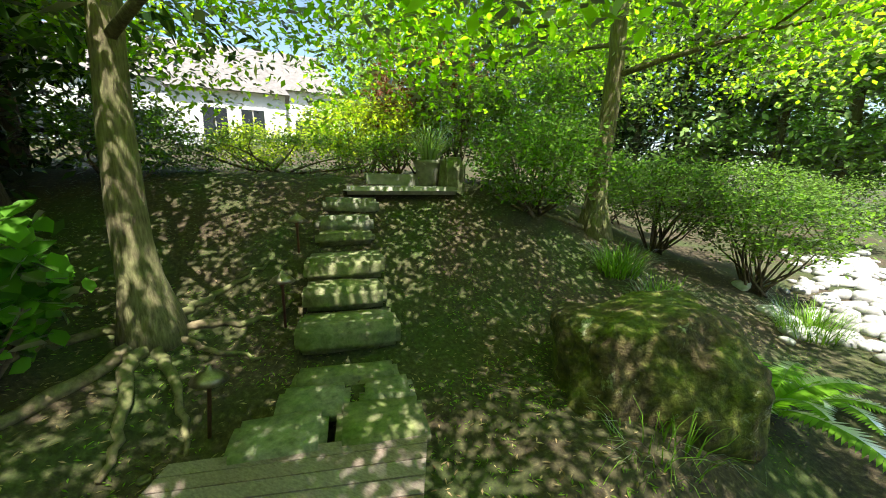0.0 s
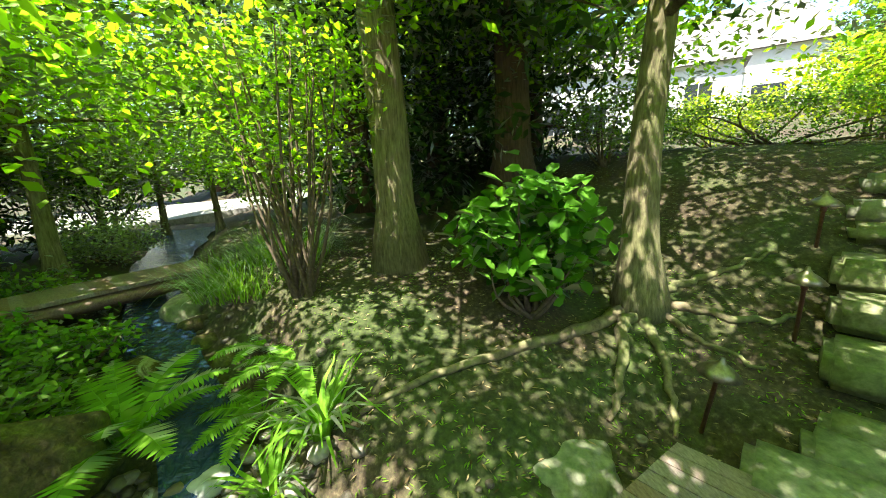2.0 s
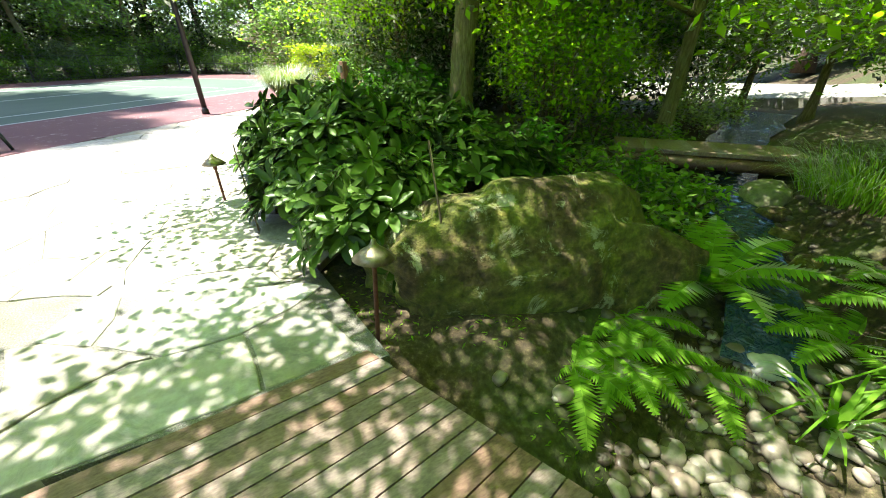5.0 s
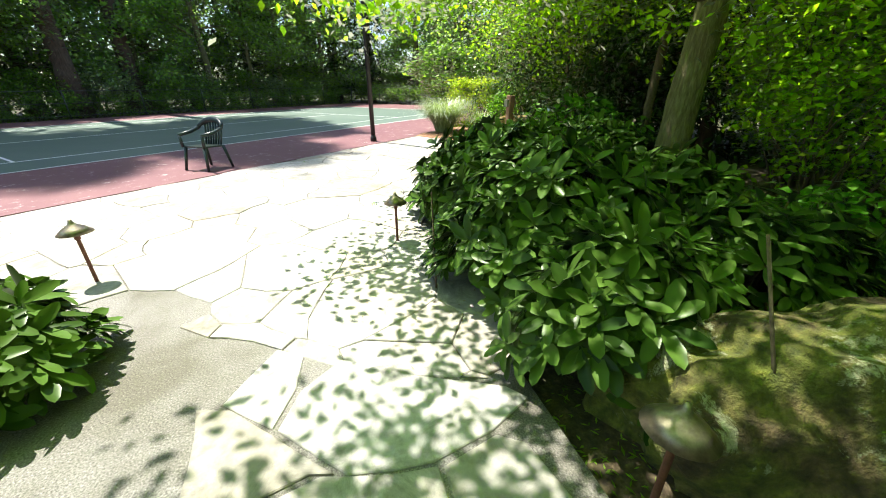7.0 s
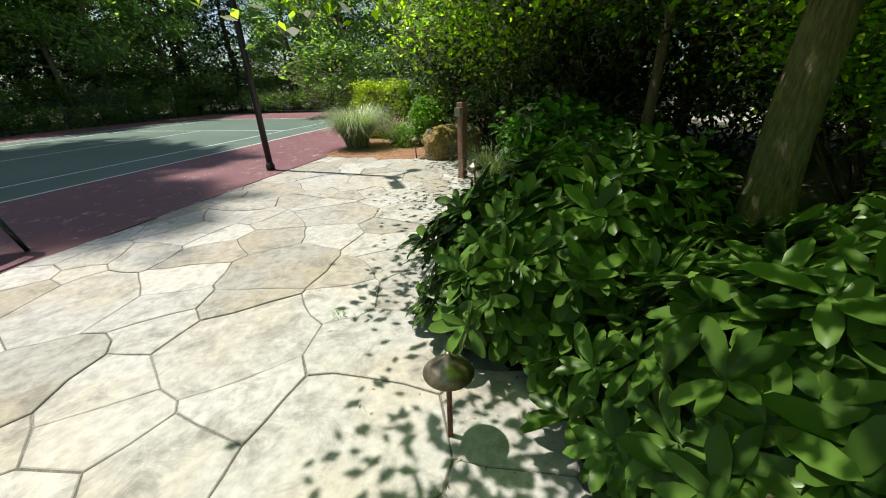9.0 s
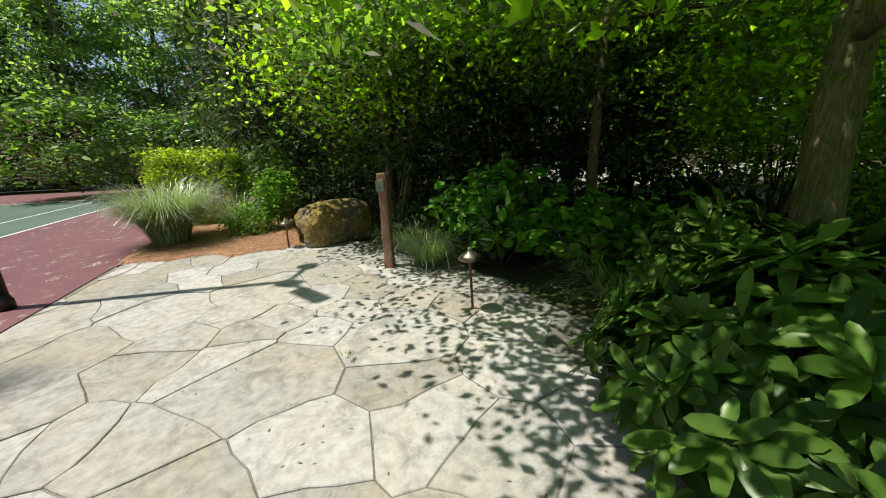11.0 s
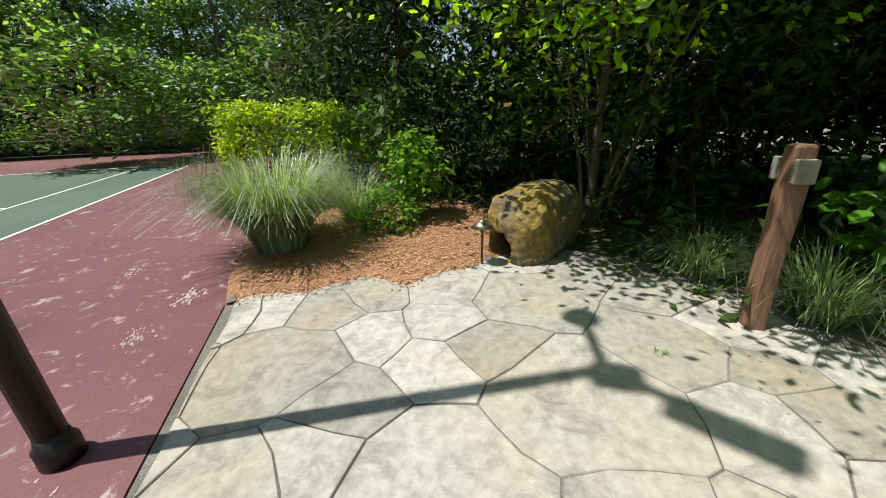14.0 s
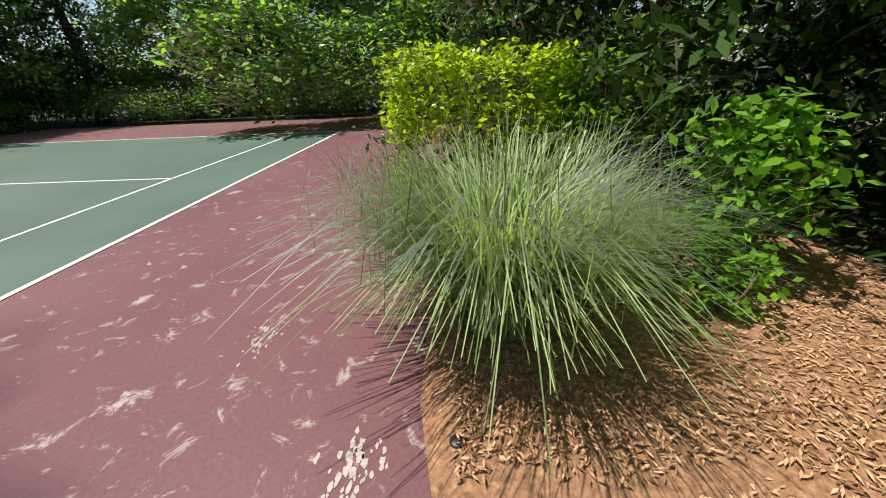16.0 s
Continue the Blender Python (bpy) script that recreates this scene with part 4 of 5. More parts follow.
shrub("hedge", -4.0, 4.5, 1.35, 0.26, 0.55, 8000, 0.045, L_FOREST, 55, "low clipped dark-green box hedge", boxy=0.4, yaw=46, clumps=260, spread=0.06, base=0.12)
shrub("shrub", -4.9, 3.0, 0.7, 0.7, 1.0, 4500, 0.06, L_FOREST, 56, "rounded green shrub beside the lawn", clumps=140, spread=0.1)
shrub("shrub", -3.9, 6.6, 1.3, 0.8, 1.3, 4500, 0.09, L_LIME, 57, "sunlit yellow-green shrub above the steps", clumps=130, spread=0.12)
shrub("shrub", -5.2, 7.6, 1.4, 1.0, 1.5, 4500, 0.1, L_LIME, 58, "tall sunlit shrub before the house", clumps=130, spread=0.15)
shrub("shrub", -3.3, 7.6, 1.2, 1.1, 2.6, 4500, 0.12, L_RED, 59, "dark purple-leaved shrub before the house", clumps=110, spread=0.16)
shrub("shrub", -2.3, 7.2, 1.0, 0.9, 2.0, 4500, 0.1, L_SHRUB, 60, "green shrub behind the planters", clumps=110, spread=0.14)
shrub("shrub", -7.2, 6.8, 1.0, 0.9, 1.0, 3500, 0.09, L_LIME, 61, "sunlit shrub below the house", clumps=110, spread=0.14)
shrub("stream_shrub", -3.5, -0.75, 0.65, 0.7, 2.4, 2400, 0.07, L_MAPLE, 62, "open many-stemmed shrub beside the stream", clumps=120, spread=0.13, stems=22, base=0.45)
shrub("stream_shrub", -3.4, -4.4, 0.9, 0.8, 1.7, 4000, 0.08, L_MAPLE, 63, "leafy many-stemmed shrub across the stream", clumps=120, spread=0.14, stems=20, base=0.35)
shrub("stream_shrub", -4.2, -5.2, 1.1, 1.0, 2.2, 4500, 0.09, L_MAPLE, 64, "leafy many-stemmed shrub in light shade", clumps=130, spread=0.16, stems=20, base=0.35)
shrub("stream_shrub", -2.2, -3.55, 0.5, 0.45, 0.8, 800, 0.11, L_HYDR, 65, "low leafy shrub behind the mossy boulder", clumps=60, spread=0.1)
shrub("stream_shrub", -6.4, -4.2, 0.7, 0.6, 0.8, 2500, 0.07, L_GRASS, 66, "pale grey-green shrub near the plank bridge", clumps=90, spread=0.1)
shrub("stream_shrub", -7.4, -1.8, 0.9, 0.9, 1.8, 3500, 0.09, L_SHRUB, 67, "green shrub beyond the plank bridge", clumps=100, spread=0.15, stems=12)
shrub("stream_shrub", -8.4, -5.6, 1.4, 1.2, 2.0, 4000, 0.1, L_FOREST, 68, "green shrub beyond the stream", clumps=110, spread=0.16, stems=14)
for i, (x, y, r, h) in enumerate(((-2.95, -2.75, 0.45, 0.45), (-3.3, -3.0, 0.35, 0.3), (-2.75, -3.35, 0.45, 0.6), (-4.3, -4.4, 0.5, 0.5), (-3.35, -2.45, 0.3, 0.3), (-4.6, -3.75, 0.35, 0.35), (-2.55, -2.3, 0.3, 0.3))):
    shrub("undergrowth", x, y, r, r * 0.9, h, 700, 0.085, L_FERN if i % 3 == 1 else L_FOREST, 600 + i, "low leafy undergrowth behind the mossy boulder", clumps=45, spread=0.1, stems=7, base=0.08)
for i, (x, y, h) in enumerate(((-8.6, -3.6, 3.8), (-9.0, -2.4, 4.2), (-8.8, -4.8, 4.0), (-9.6, -6.6, 4.4), (-8.2, -7.6, 4.2), (-6.6, -6.8, 4.0), (-10.2, -0.9, 4.4))):
    tree("sapling", x, y, h, 0.07, 1.3, 1.6, 5000, 0.12, L_FOREST if i % 2 else L_SHRUB, M_BARK, 140 + i, "slim young tree in the shade beyond the stream", clumps=60, spread=0.32, low=0.3, limbs=8)
for k in range(17):
    u = -16 + 2.05 * k
    p = court_xy(u, 18.1)
    shrub("court_hedge", p[0], p[1], 1.12, 0.5, 1.05, 2200, 0.11, L_FOREST, 200 + k, "clipped green hedge along the court fence", boxy=0.45, yaw=math.degrees(math.atan2(U[1], U[0])), clumps=110, spread=0.11, z=-0.05, base=0.05)
for k in range(11):
    p = court_xy(18.7 + rf.uniform(0, 0.8), -3 + 2.0 * k)
    shrub("wild_bush", p[0], p[1], 1.2, 1.2, rf.uniform(1.0, 2.2), 2200, 0.13, (L_WOODS, L_SHRUB, L_FOREST)[k % 3], 230 + k, "wild green bush behind the court fence", clumps=90, spread=0.2, z=-0.05)
for k in range(14):
    p = court_xy(-14 + 2.6 * k, 19.6 + rf.uniform(0, 1.2))
    shrub("wild_bush", p[0], p[1], 1.5, 1.2, rf.uniform(1.8, 3.2), 2600, 0.16, (L_WOODS, L_SHRUB, L_GRASS, L_WOODS)[k % 4], 260 + k, "tall wild bush at the edge of the woods", clumps=90, spread=0.24, z=-0.05)


thicket = shrub("thicket", *court_xy(22, 2), 2.3, 1.9, 4.6, 2600, 0.3, L_FOREST, 290, "dark dense thicket deep in the woods", clumps=110, spread=0.34, z=-0.05, stems=6, base=0.02)
ring = [court_xy(22.5 + 1.5 * (k % 2), -8 + 2.4 * k) for k in range(14)] + [court_xy(-20 + 2.5 * k, 23.5 + 1.5 * (k % 2)) for k in range(18)]
for k in range(30):
    a = radians(60 + k * 7)
    if 126 < math.degrees(a) < 168 or 172 < math.degrees(a) < 192:
        continue
    ring.append((24 * math.cos(a), 26 * math.sin(a)))
for k, (x, y) in enumerate(ring):
    t = copy_thing(thicket, pose(x, y, -0.05 if k < 32 else 0.6, 0, 0, rf.uniform(0, 360)))
    t.scale = (1, 1, rf.uniform(0.5, 0.85))


# ---- grasses and ferns ----
def blades(name, x, y, n, length, foot, mat, seed, label, z=None, width=0.007, bend=0.9, upright=0.5, cat="grass"):
    """A tussock of arching blades, each a tapered strip."""
    rng = np.random.default_rng(seed)
    t = tagged(new(name), label, cat)
    t.location = (x, y, (ground_z(x, y) if z is None else z) - 0.02)
    a = rng.uniform(0, 2 * math.pi, n)
    r0 = foot * np.sqrt(rng.uniform(0, 1, n))
    root = np.stack([r0 * np.cos(a), r0 * np.sin(a), 0 * a], -1)
    tilt = rng.uniform(0.0, 1.0, n) ** 1.15 * (1.25 - upright)
    az = a + rng.normal(size=n) * 0.5
    out = np.stack([np.cos(az), np.sin(az), 0 * az], -1)
    L = length * rng.uniform(0.55, 1.1, n)
    side = np.stack([-np.sin(az), np.cos(az), 0 * az], -1)
    rows = []
    for q in (0, 0.3, 0.6, 0.85, 1.0):
        th = tilt + bend * q ** 1.6 * rng.uniform(0.5, 1.3, n) * 0.9
        h = (np.cos(np.minimum(th * 0.75, 2.2)) * L * q)
        o = (np.sin(np.minimum(th * 0.75, 2.2)) * L * q)
        c = root + out * o[:, None] + np.stack([0 * h, 0 * h, np.maximum(h, 0.01)], -1)
        w = width * (1 - 0.85 * q)
        rows += [c - side * w, c + side * w]
    v = np.stack(rows, 1)
    part("tussock", quads_mesh("tussock", v, 10, [(0, 1, 3, 2), (2, 3, 5, 4), (4, 5, 7, 6), (6, 7, 9, 8)], mat), mat, t)
    return t


blades("ornamental_grass", -1.12, -13.72, 2500, 1.26, 0.26, L_GRASS, 301, "large silvery-green ornamental grass tussock in mulch", z=0, bend=1.0, upright=0.9, width=0.010)
blades("ornamental_grass", -2.35, -13.75, 420, 0.9, 0.16, L_GRASS, 302, "smaller ornamental grass tussock in the mulch bed", z=0, bend=1.0)
blades("ornamental_grass", -2.25, -9.0, 420, 0.75, 0.16, L_GRASS, 303, "dry green grass tussock beside the wooden post", z=0, bend=1.1)
blades("ornamental_grass", -2.7, -9.7, 320, 0.6, 0.16, L_GRASS, 304, "low grass tussock at the patio edge", z=0, bend=1.2)
blades("ornamental_grass", -1.9, -6.6, 300, 0.8, 0.15, L_BLADE, 305, "shaded grass tussock under the shrubs", z=0, bend=1.2)
blades("grass_tuft", 0.55, 5.5, 260, 0.5, 0.25, L_BLADE, 306, "green iris-like grass tuft on the slope", width=0.008, bend=0.7)
blades("grass_tuft", 1.0, 5.2, 220, 0.42, 0.25, L_BLADE, 307, "green grass tuft on the slope", width=0.006, bend=0.9)
blades("grass_tuft", 2.7, 6.0, 300, 0.5, 0.3, L_BLADE, 308, "sunlit grass tuft beside the dry creek", width=0.006, bend=0.8)
blades("grass_tuft", 0.75, 2.8, 70, 0.34, 0.25, L_BLADE, 309, "thin green grass tuft before the boulder", width=0.005, bend=1.1)
blades("grass_tuft", -4.0, -1.45, 700, 0.5, 0.45, L_BLADE, 310, "soft bright-green grass mound beside the stream", width=0.005, bend=1.0)
blades("grass_tuft", -4.5, -1.1, 600, 0.5, 0.45, L_BLADE, 311, "soft bright-green grass mound beside the stream", width=0.005, bend=1.0)
blades("strap_fern", -2.38, -0.45, 60, 0.5, 0.08, L_FERN, 312, "strap-leaved green fern clump on the bank", width=0.026, bend=1.2, cat="fern")
blades("strap_fern", -2.2, -0.75, 36, 0.4, 0.07, L_FERN, 313, "strap-leaved green fern clump on the bank", width=0.024, bend=1.2, cat="fern")


def fern(x, y, fronds, length, seed, label, z=None, rise=0.9, lmat=None):
    """A fern: arching fronds, each a midrib with paired tapering leaflets."""
    rng = np.random.default_rng(seed)
    t = tagged(new("fern"), label, "fern")
    t.location = (x, y, (ground_z(x, y) if z is None else z))
    lmat = lmat or L_FERN
    for k in range(fronds):
        V, F = [], []
        a = 2 * math.pi * k / fronds + rng.uniform(-0.3, 0.3)
        L = length * rng.uniform(0.75, 1.1)
        o = np.array([math.cos(a), math.sin(a), 0])
        s = np.array([-math.sin(a), math.cos(a), 0])
        el = rise * rng.uniform(0.7, 1.2)
        pts = []
        for q in np.linspace(0, 1, 9):
            ang = el - 1.35 * q
            pts.append((q, ang))
        pos = [np.zeros(3)]
        for q, ang in pts[1:]:
            pos.append(pos[-1] + (o * math.cos(ang) + np.array([0, 0, math.sin(ang)])) * L / 8)
        pos = np.array(pos)
        V, F = tube(pos, np.linspace(0.005, 0.0015, 9), 4)
        m = 26
        for j in range(2, m):
            q = j / m
            c = np.array([np.interp(q * 8, range(9), pos[:, d]) for d in range(3)])
            c2 = np.array([np.interp(min(8, q * 8 + 0.3), range(9), pos[:, d]) for d in range(3)])
            fw = unit(c2 - c)
            ln = L * 0.2 * math.sin(math.pi * (0.12 + 0.85 * q)) ** 0.8
            for sg in (-1, 1):
                d = unit(s * sg + fw * 0.35 + np.array([0, 0, -0.15 + rng.uniform(-0.1, 0.1)]))
                w = fw * L * 0.019
                F.append(tuple(range(len(V), len(V) + 5)))
                V += [c - w, c + d * ln * 0.5 - w * 0.9, c + d * ln, c + d * ln * 0.5 + w * 0.9, c + w]
        part("frond", mesh_of("frond", V, F, lmat), lmat, t)
    return t


F_LAB = "bright green lady fern beside the stream"
for i, (x, y, nf, ln, rise) in enumerate(((-2.55, -1.72, 11, 0.85, 1.25), (-1.45, -1.6, 11, 0.6, 0.8), (-1.1, -1.6, 8, 0.5, 0.7), (-1.95, -1.32, 8, 0.5, 0.7), (-2.75, -0.95, 9, 0.55, 0.8), (-2.95, -0.75, 9, 0.6, 0.9), (-3.2, -1.0, 8, 0.5, 0.9), (-1.75, -1.75, 9, 0.55, 0.8))):
    fern(x, y, nf, ln, 320 + i, F_LAB, rise=rise)
fern(1.66, 3.95, 13, 0.82, 340, "large arching sword fern beside the dark boulder", rise=1.1)
fern(2.2, 4.5, 10, 0.6, 341, "arching sword fern by the dry creek", rise=0.8)

# ---- roots ----
def root(points, r, label="mossy exposed tree root on the ground"):
    rng = np.random.default_rng(int(abs(points[0][0] * 100)) + len(points))
    P = []
    n = 16
    for q in np.linspace(0, len(points) - 1, n):
        x, y = (np.interp(q, range(len(points)), [p[c] for p in points]) for c in range(2))
        x, y = x + rng.uniform(-0.025, 0.025), y + rng.uniform(-0.025, 0.025)
        P.append((x, y, ground_z(x, y) + 0.35 * r))
    ob = new("tree_root", tubes_mesh("tree_root", [(P, np.linspace(r, r * 0.3, n))], M_ROOT, 8, 0.15, rng))
    return tagged(ob, label, "root", group="maple roots")


for pts, r in (([(-2.9, 2.1), (-2.7, 1.6), (-2.6, 1.0), (-2.45, 0.4), (-2.3, -0.2)], 0.06), ([(-2.85, 2.05), (-2.6, 1.75), (-2.3, 1.55), (-2.05, 1.36)], 0.06), ([(-2.85, 2.1), (-2.5, 1.95), (-2.2, 1.85), (-1.95, 1.75)], 0.05),
               ([(-2.85, 2.2), (-2.6, 2.4), (-2.35, 2.75), (-2.3, 3.0)], 0.045), ([(-2.9, 2.25), (-2.85, 2.7), (-2.75, 3.2)], 0.04), ([(-3.0, 2.1), (-3.2, 1.6), (-3.1, 1.2)], 0.05), ([(-2.8, 2.15), (-2.45, 2.25), (-2.1, 2.5)], 0.035), ([(0.2, 6.4), (-0.4, 5.9), (-0.9, 5.6)], 0.05), ([(0.25, 6.35), (0.6, 5.9), (0.8, 5.5)], 0.045)):
    root(pts, r)


# ---- garden lamps, pole, post, chair ----
def path_lamp(x, y, h, z=0.0, tilt=(0, 0), label="bronze mushroom path lamp on a thin stake"):
    t = tagged(new("path_lamp"), label, "garden lamp", group="path lamps")
    t.matrix_world = pose(x, y, z - 0.05, tilt[0], tilt[1], 0)
    part("stake", lathe_bm([(0.013, 0), (0.013, h - 0.03), (0.02, h - 0.03), (0.02, h + 0.03)], 10), M_RUST, t)
    part("shade", lathe_bm([(0.105, h + 0.02), (0.112, h + 0.022), (0.07, h + 0.062), (0.03, h + 0.088), (0.016, h + 0.108), (0.012, h + 0.125), (0.004, h + 0.13)], 24), M_BRONZE, t, "domed bronze shade")
    return t


path_lamp(-0.14, -2.17, 0.5, 0, (4, -4))
path_lamp(0.63, -4.95, 0.42)
path_lamp(-1.89, -11.53, 0.42)
path_lamp(-1.26, -7.83, 0.56, 0, (0, 6))
path_lamp(3.05, -4.45, 0.45)
path_lamp(-1.93, 1.86, 0.4, -0.1, (-3, 5))
path_lamp(-2.2, 2.78, 0.5, 0.17)
path_lamp(-2.62, 3.4, 0.45, 0.65)

pole = tagged(new("light_pole"), "dark metal court light pole with floodlights", "lamp post")
pole.location = (1.09, -12.16, 0)
part("shaft", tubes_mesh("shaft", [([(0, 0, 0), (0, 0, 3), (0, 0, 6.65)], [0.062, 0.055, 0.05])], M_BLACK, 14), M_BLACK, pole)
part("base_collar", lathe_bm([(0.085, 0), (0.085, 0.1), (0.07, 0.12), (0.062, 0.16)], 16), M_BLACK, pole)
part("crossarm", tubes_mesh("crossarm", [([(-0.5, -0.24, 6.6), (0, 0, 6.62), (0.13, 0.72, 6.6)], [0.04, 0.045, 0.04])], M_BLACK, 8), M_BLACK, pole)
part("floodlight", lathe_bm([(0.05, 0), (0.11, 0.03), (0.13, 0.16), (0.11, 0.2)], 16), M_BLACK, pole).matrix_local = pose(-0.52, -0.25, 6.45)
part("floodlight", box_bm(0.2, 0.55, 0.12, pose(0.13, 0.62, 6.55, 10, 0, -12), 0.03), M_BLACK, pole)
part("junction_box", box_bm(0.22, 0.26, 0.16, pose(0.02, 0.08, 6.6, 0, 0, 20), 0.02), M_BLACK, pole)

post = tagged(new("post"), "weathered reddish wooden post with a small box", "post")
post.matrix_world = pose(-1.9, -9.4, 0, 1, -1, 22)
bm = box_bm(0.13, 0.12, 1.28, pose(0, 0, 0.59), 0.018, 2)
bmesh.ops.subdivide_edges(bm, edges=bm.edges[:], cuts=4, use_grid_fill=True)
for v in bm.verts:
    v.co += Vector((noise.noise(v.co * 5), noise.noise(v.co * 5 + Vector((7, 0, 0))), 0)) * 0.014
part("timber", bm, M_POST, post)
for sx in (-1, 1):
    part("outlet_box", box_bm(0.055, 0.11, 0.14, pose(0.095 * sx, -0.01, 1.08), 0.008, 2), M_CONCRETE, post, "grey outlet box")


def patio_chair(x, y, yaw):
    t = tagged(new("patio_chair"), "dark green plastic patio armchair on the court", "chair")
    t.matrix_world = pose(x, y, 0.004, 0, 0, yaw)
    part("seat", box_bm(0.46, 0.44, 0.03, pose(0, 0, 0.41, -3), 0.012, 2), M_CHAIR, t)
    for sx, sy in ((-1, -1), (1, -1), (-1, 1), (1, 1)):
        part("leg", tubes_mesh("leg", [([(0.22 * sx, 0.2 * sy, 0.41), (0.27 * sx, 0.27 * sy, 0.0)], [0.032, 0.024])], M_CHAIR, 6), M_CHAIR, t)
    for k in range(7):
        q = -0.18 + 0.06 * k
        part("back_slat", tubes_mesh("back_slat", [([(q, 0.2, 0.41), (q * 1.05, 0.26, 0.62), (q * 1.1, 0.3, 0.82)], [0.017, 0.016, 0.016])], M_CHAIR, 6), M_CHAIR, t)
    arc = [(0.27 * math.cos(a), 0.2 + 0.11 * math.sin(a), 0.72 + 0.13 * math.sin(a)) for a in np.linspace(0, math.pi, 11)]
    part("top_rail", tubes_mesh("top_rail", [(arc, [0.03 + 0.025 * math.sin(math.pi * k / 10) for k in range(11)])], M_CHAIR, 8), M_CHAIR, t)
    for sx in (-1, 1):
        part("armrest", tubes_mesh("armrest", [([(0.27 * sx, -0.24, 0.62), (0.28 * sx, 0.0, 0.65), (0.27 * sx, 0.22, 0.72)], [0.03, 0.032, 0.03])], M_CHAIR, 8), M_CHAIR, t)
        part("arm_post", tubes_mesh("arm_post", [([(0.25 * sx, -0.22, 0.41), (0.27 * sx, -0.23, 0.62)], [0.03, 0.028])], M_CHAIR, 6), M_CHAIR, t)
    return t


patio_chair(4.05, -8.98, 154)

# fence round the court
fence = tagged(new("court_fence"), "low dark wire fence along the court", "fence", kind="structure")
for k in range(12):
    p = court_xy(-16 + 3.05 * k, 17.4)
    part("post", tubes_mesh("post", [([(*p, -0.05), (*p, 1.25)], [0.025, 0.025])], M_FENCE, 6), M_FENCE, fence)
for h in (0.15, 0.7, 1.22):
    part("rail", tubes_mesh("rail", [([(*court_xy(-16, 17.4), h), (*court_xy(17.5, 17.4), h)], [0.014, 0.014])], M_FENCE, 5), M_FENCE, fence)
for k in range(7):
    p = court_xy(17.5, -1 + 3.05 * k)
    part("post", tubes_mesh("post", [([(*p, -0.05), (*p, 1.25)], [0.025, 0.025])], M_FENCE, 6), M_FENCE, fence)
for h in (0.15, 0.7, 1.22):
    part("rail", tubes_mesh("rail", [([(*court_xy(17.5, -1), h), (*court_xy(17.5, 17.3), h)], [0.014, 0.014])], M_FENCE, 5), M_FENCE, fence)


# ---- stream ----
def ribbon(points, widths, lift, step=0.12):
    """A strip of water along the bed, flat across."""
    V, F = [], []
    P = []
    for (ax, ay, az), (bx, by, bz) in zip(points, points[1:]):
        n = max(2, int(math.hypot(bx - ax, by - ay) / step))
        P += [(ax + (bx - ax) * k / n, ay + (by - ay) * k / n, az + (bz - az) * k / n) for k in range(n)]
    P = np.array(P + [points[-1]])
    T = unit(np.gradient(P[:, :2], axis=0))
    for i, p in enumerate(P):
        w = np.interp(i / (len(P) - 1), np.linspace(0, 1, len(widths)), widths) * (1 + 0.25 * noise.noise(Vector((p[0] * 2, p[1] * 2, 0))))
        s = np.array([-T[i][1], T[i][0]])
        for q in (-1, -0.4, 0.4, 1):
            V.append((p[0] + s[0] * w * q, p[1] + s[1] * w * q, p[2] + lift))
    for i in range(len(P) - 1):
        for k in range(3):
            F.append((4 * i + k, 4 * i + k + 1, 4 * i + 5 + k, 4 * i + 4 + k))
    return mesh_of("stream_water", V, F, M_WATER, True)


tagged(new("stream_water", ribbon(STREAM[0:4] + [(-2.2, -1.12, -0.38)], [0.5, 0.45, 0.3, 0.26, 0.2], 0.075)), "shallow rippling stream water, sky reflection tinted into its colour", "water", kind="structure")

rs = np.random.default_rng(77)
stone_shapes = [boulder_mesh("pebble", 1, rs.uniform(0.7, 0.95), rs.uniform(0.45, 0.65), M_PEBBLE, 40 + k, 0.16, 2, power=0.85) for k in range(6)]
pale_shapes = [boulder_mesh("cobble", 1, rs.uniform(0.7, 0.95), rs.uniform(0.5, 0.7), M_GRAVEL, 60 + k, 0.18, 2, power=0.8) for k in range(5)]
bed = tagged(new("stream_bed"), "bed of rounded wet river pebbles below the footbridge", "pebbles", kind="structure")
count = 0
while count < 290:
    k = rs.uniform(0, 1)
    cx, cy = np.interp(k, [0, 0.55, 1], [-2.45, -1.6, -0.75]), np.interp(k, [0, 0.55, 1], [-1.2, -0.85, -0.3])
    x, y = cx + rs.normal() * 0.4 * (0.5 + k * 0.6), cy + rs.normal() * 0.5 * (0.5 + k * 0.6)
    s = rs.choice([0.03, 0.045, 0.06, 0.08], p=[0.25, 0.37, 0.27, 0.11])
    o = part("pebble", stone_shapes[count % 6], M_PEBBLE, bed)
    o.matrix_world = pose(x, y, ground_z(x, y) + s * 0.25, rs.uniform(-20, 20), rs.uniform(-20, 20), rs.uniform(0, 360)) @ Matrix.Scale(s, 4)
    count += 1
V, F = [], []
base_v = np.array([v.co[:] for v in stone_shapes[0].vertices])
base_f = [tuple(p.vertices) for p in stone_shapes[0].polygons]
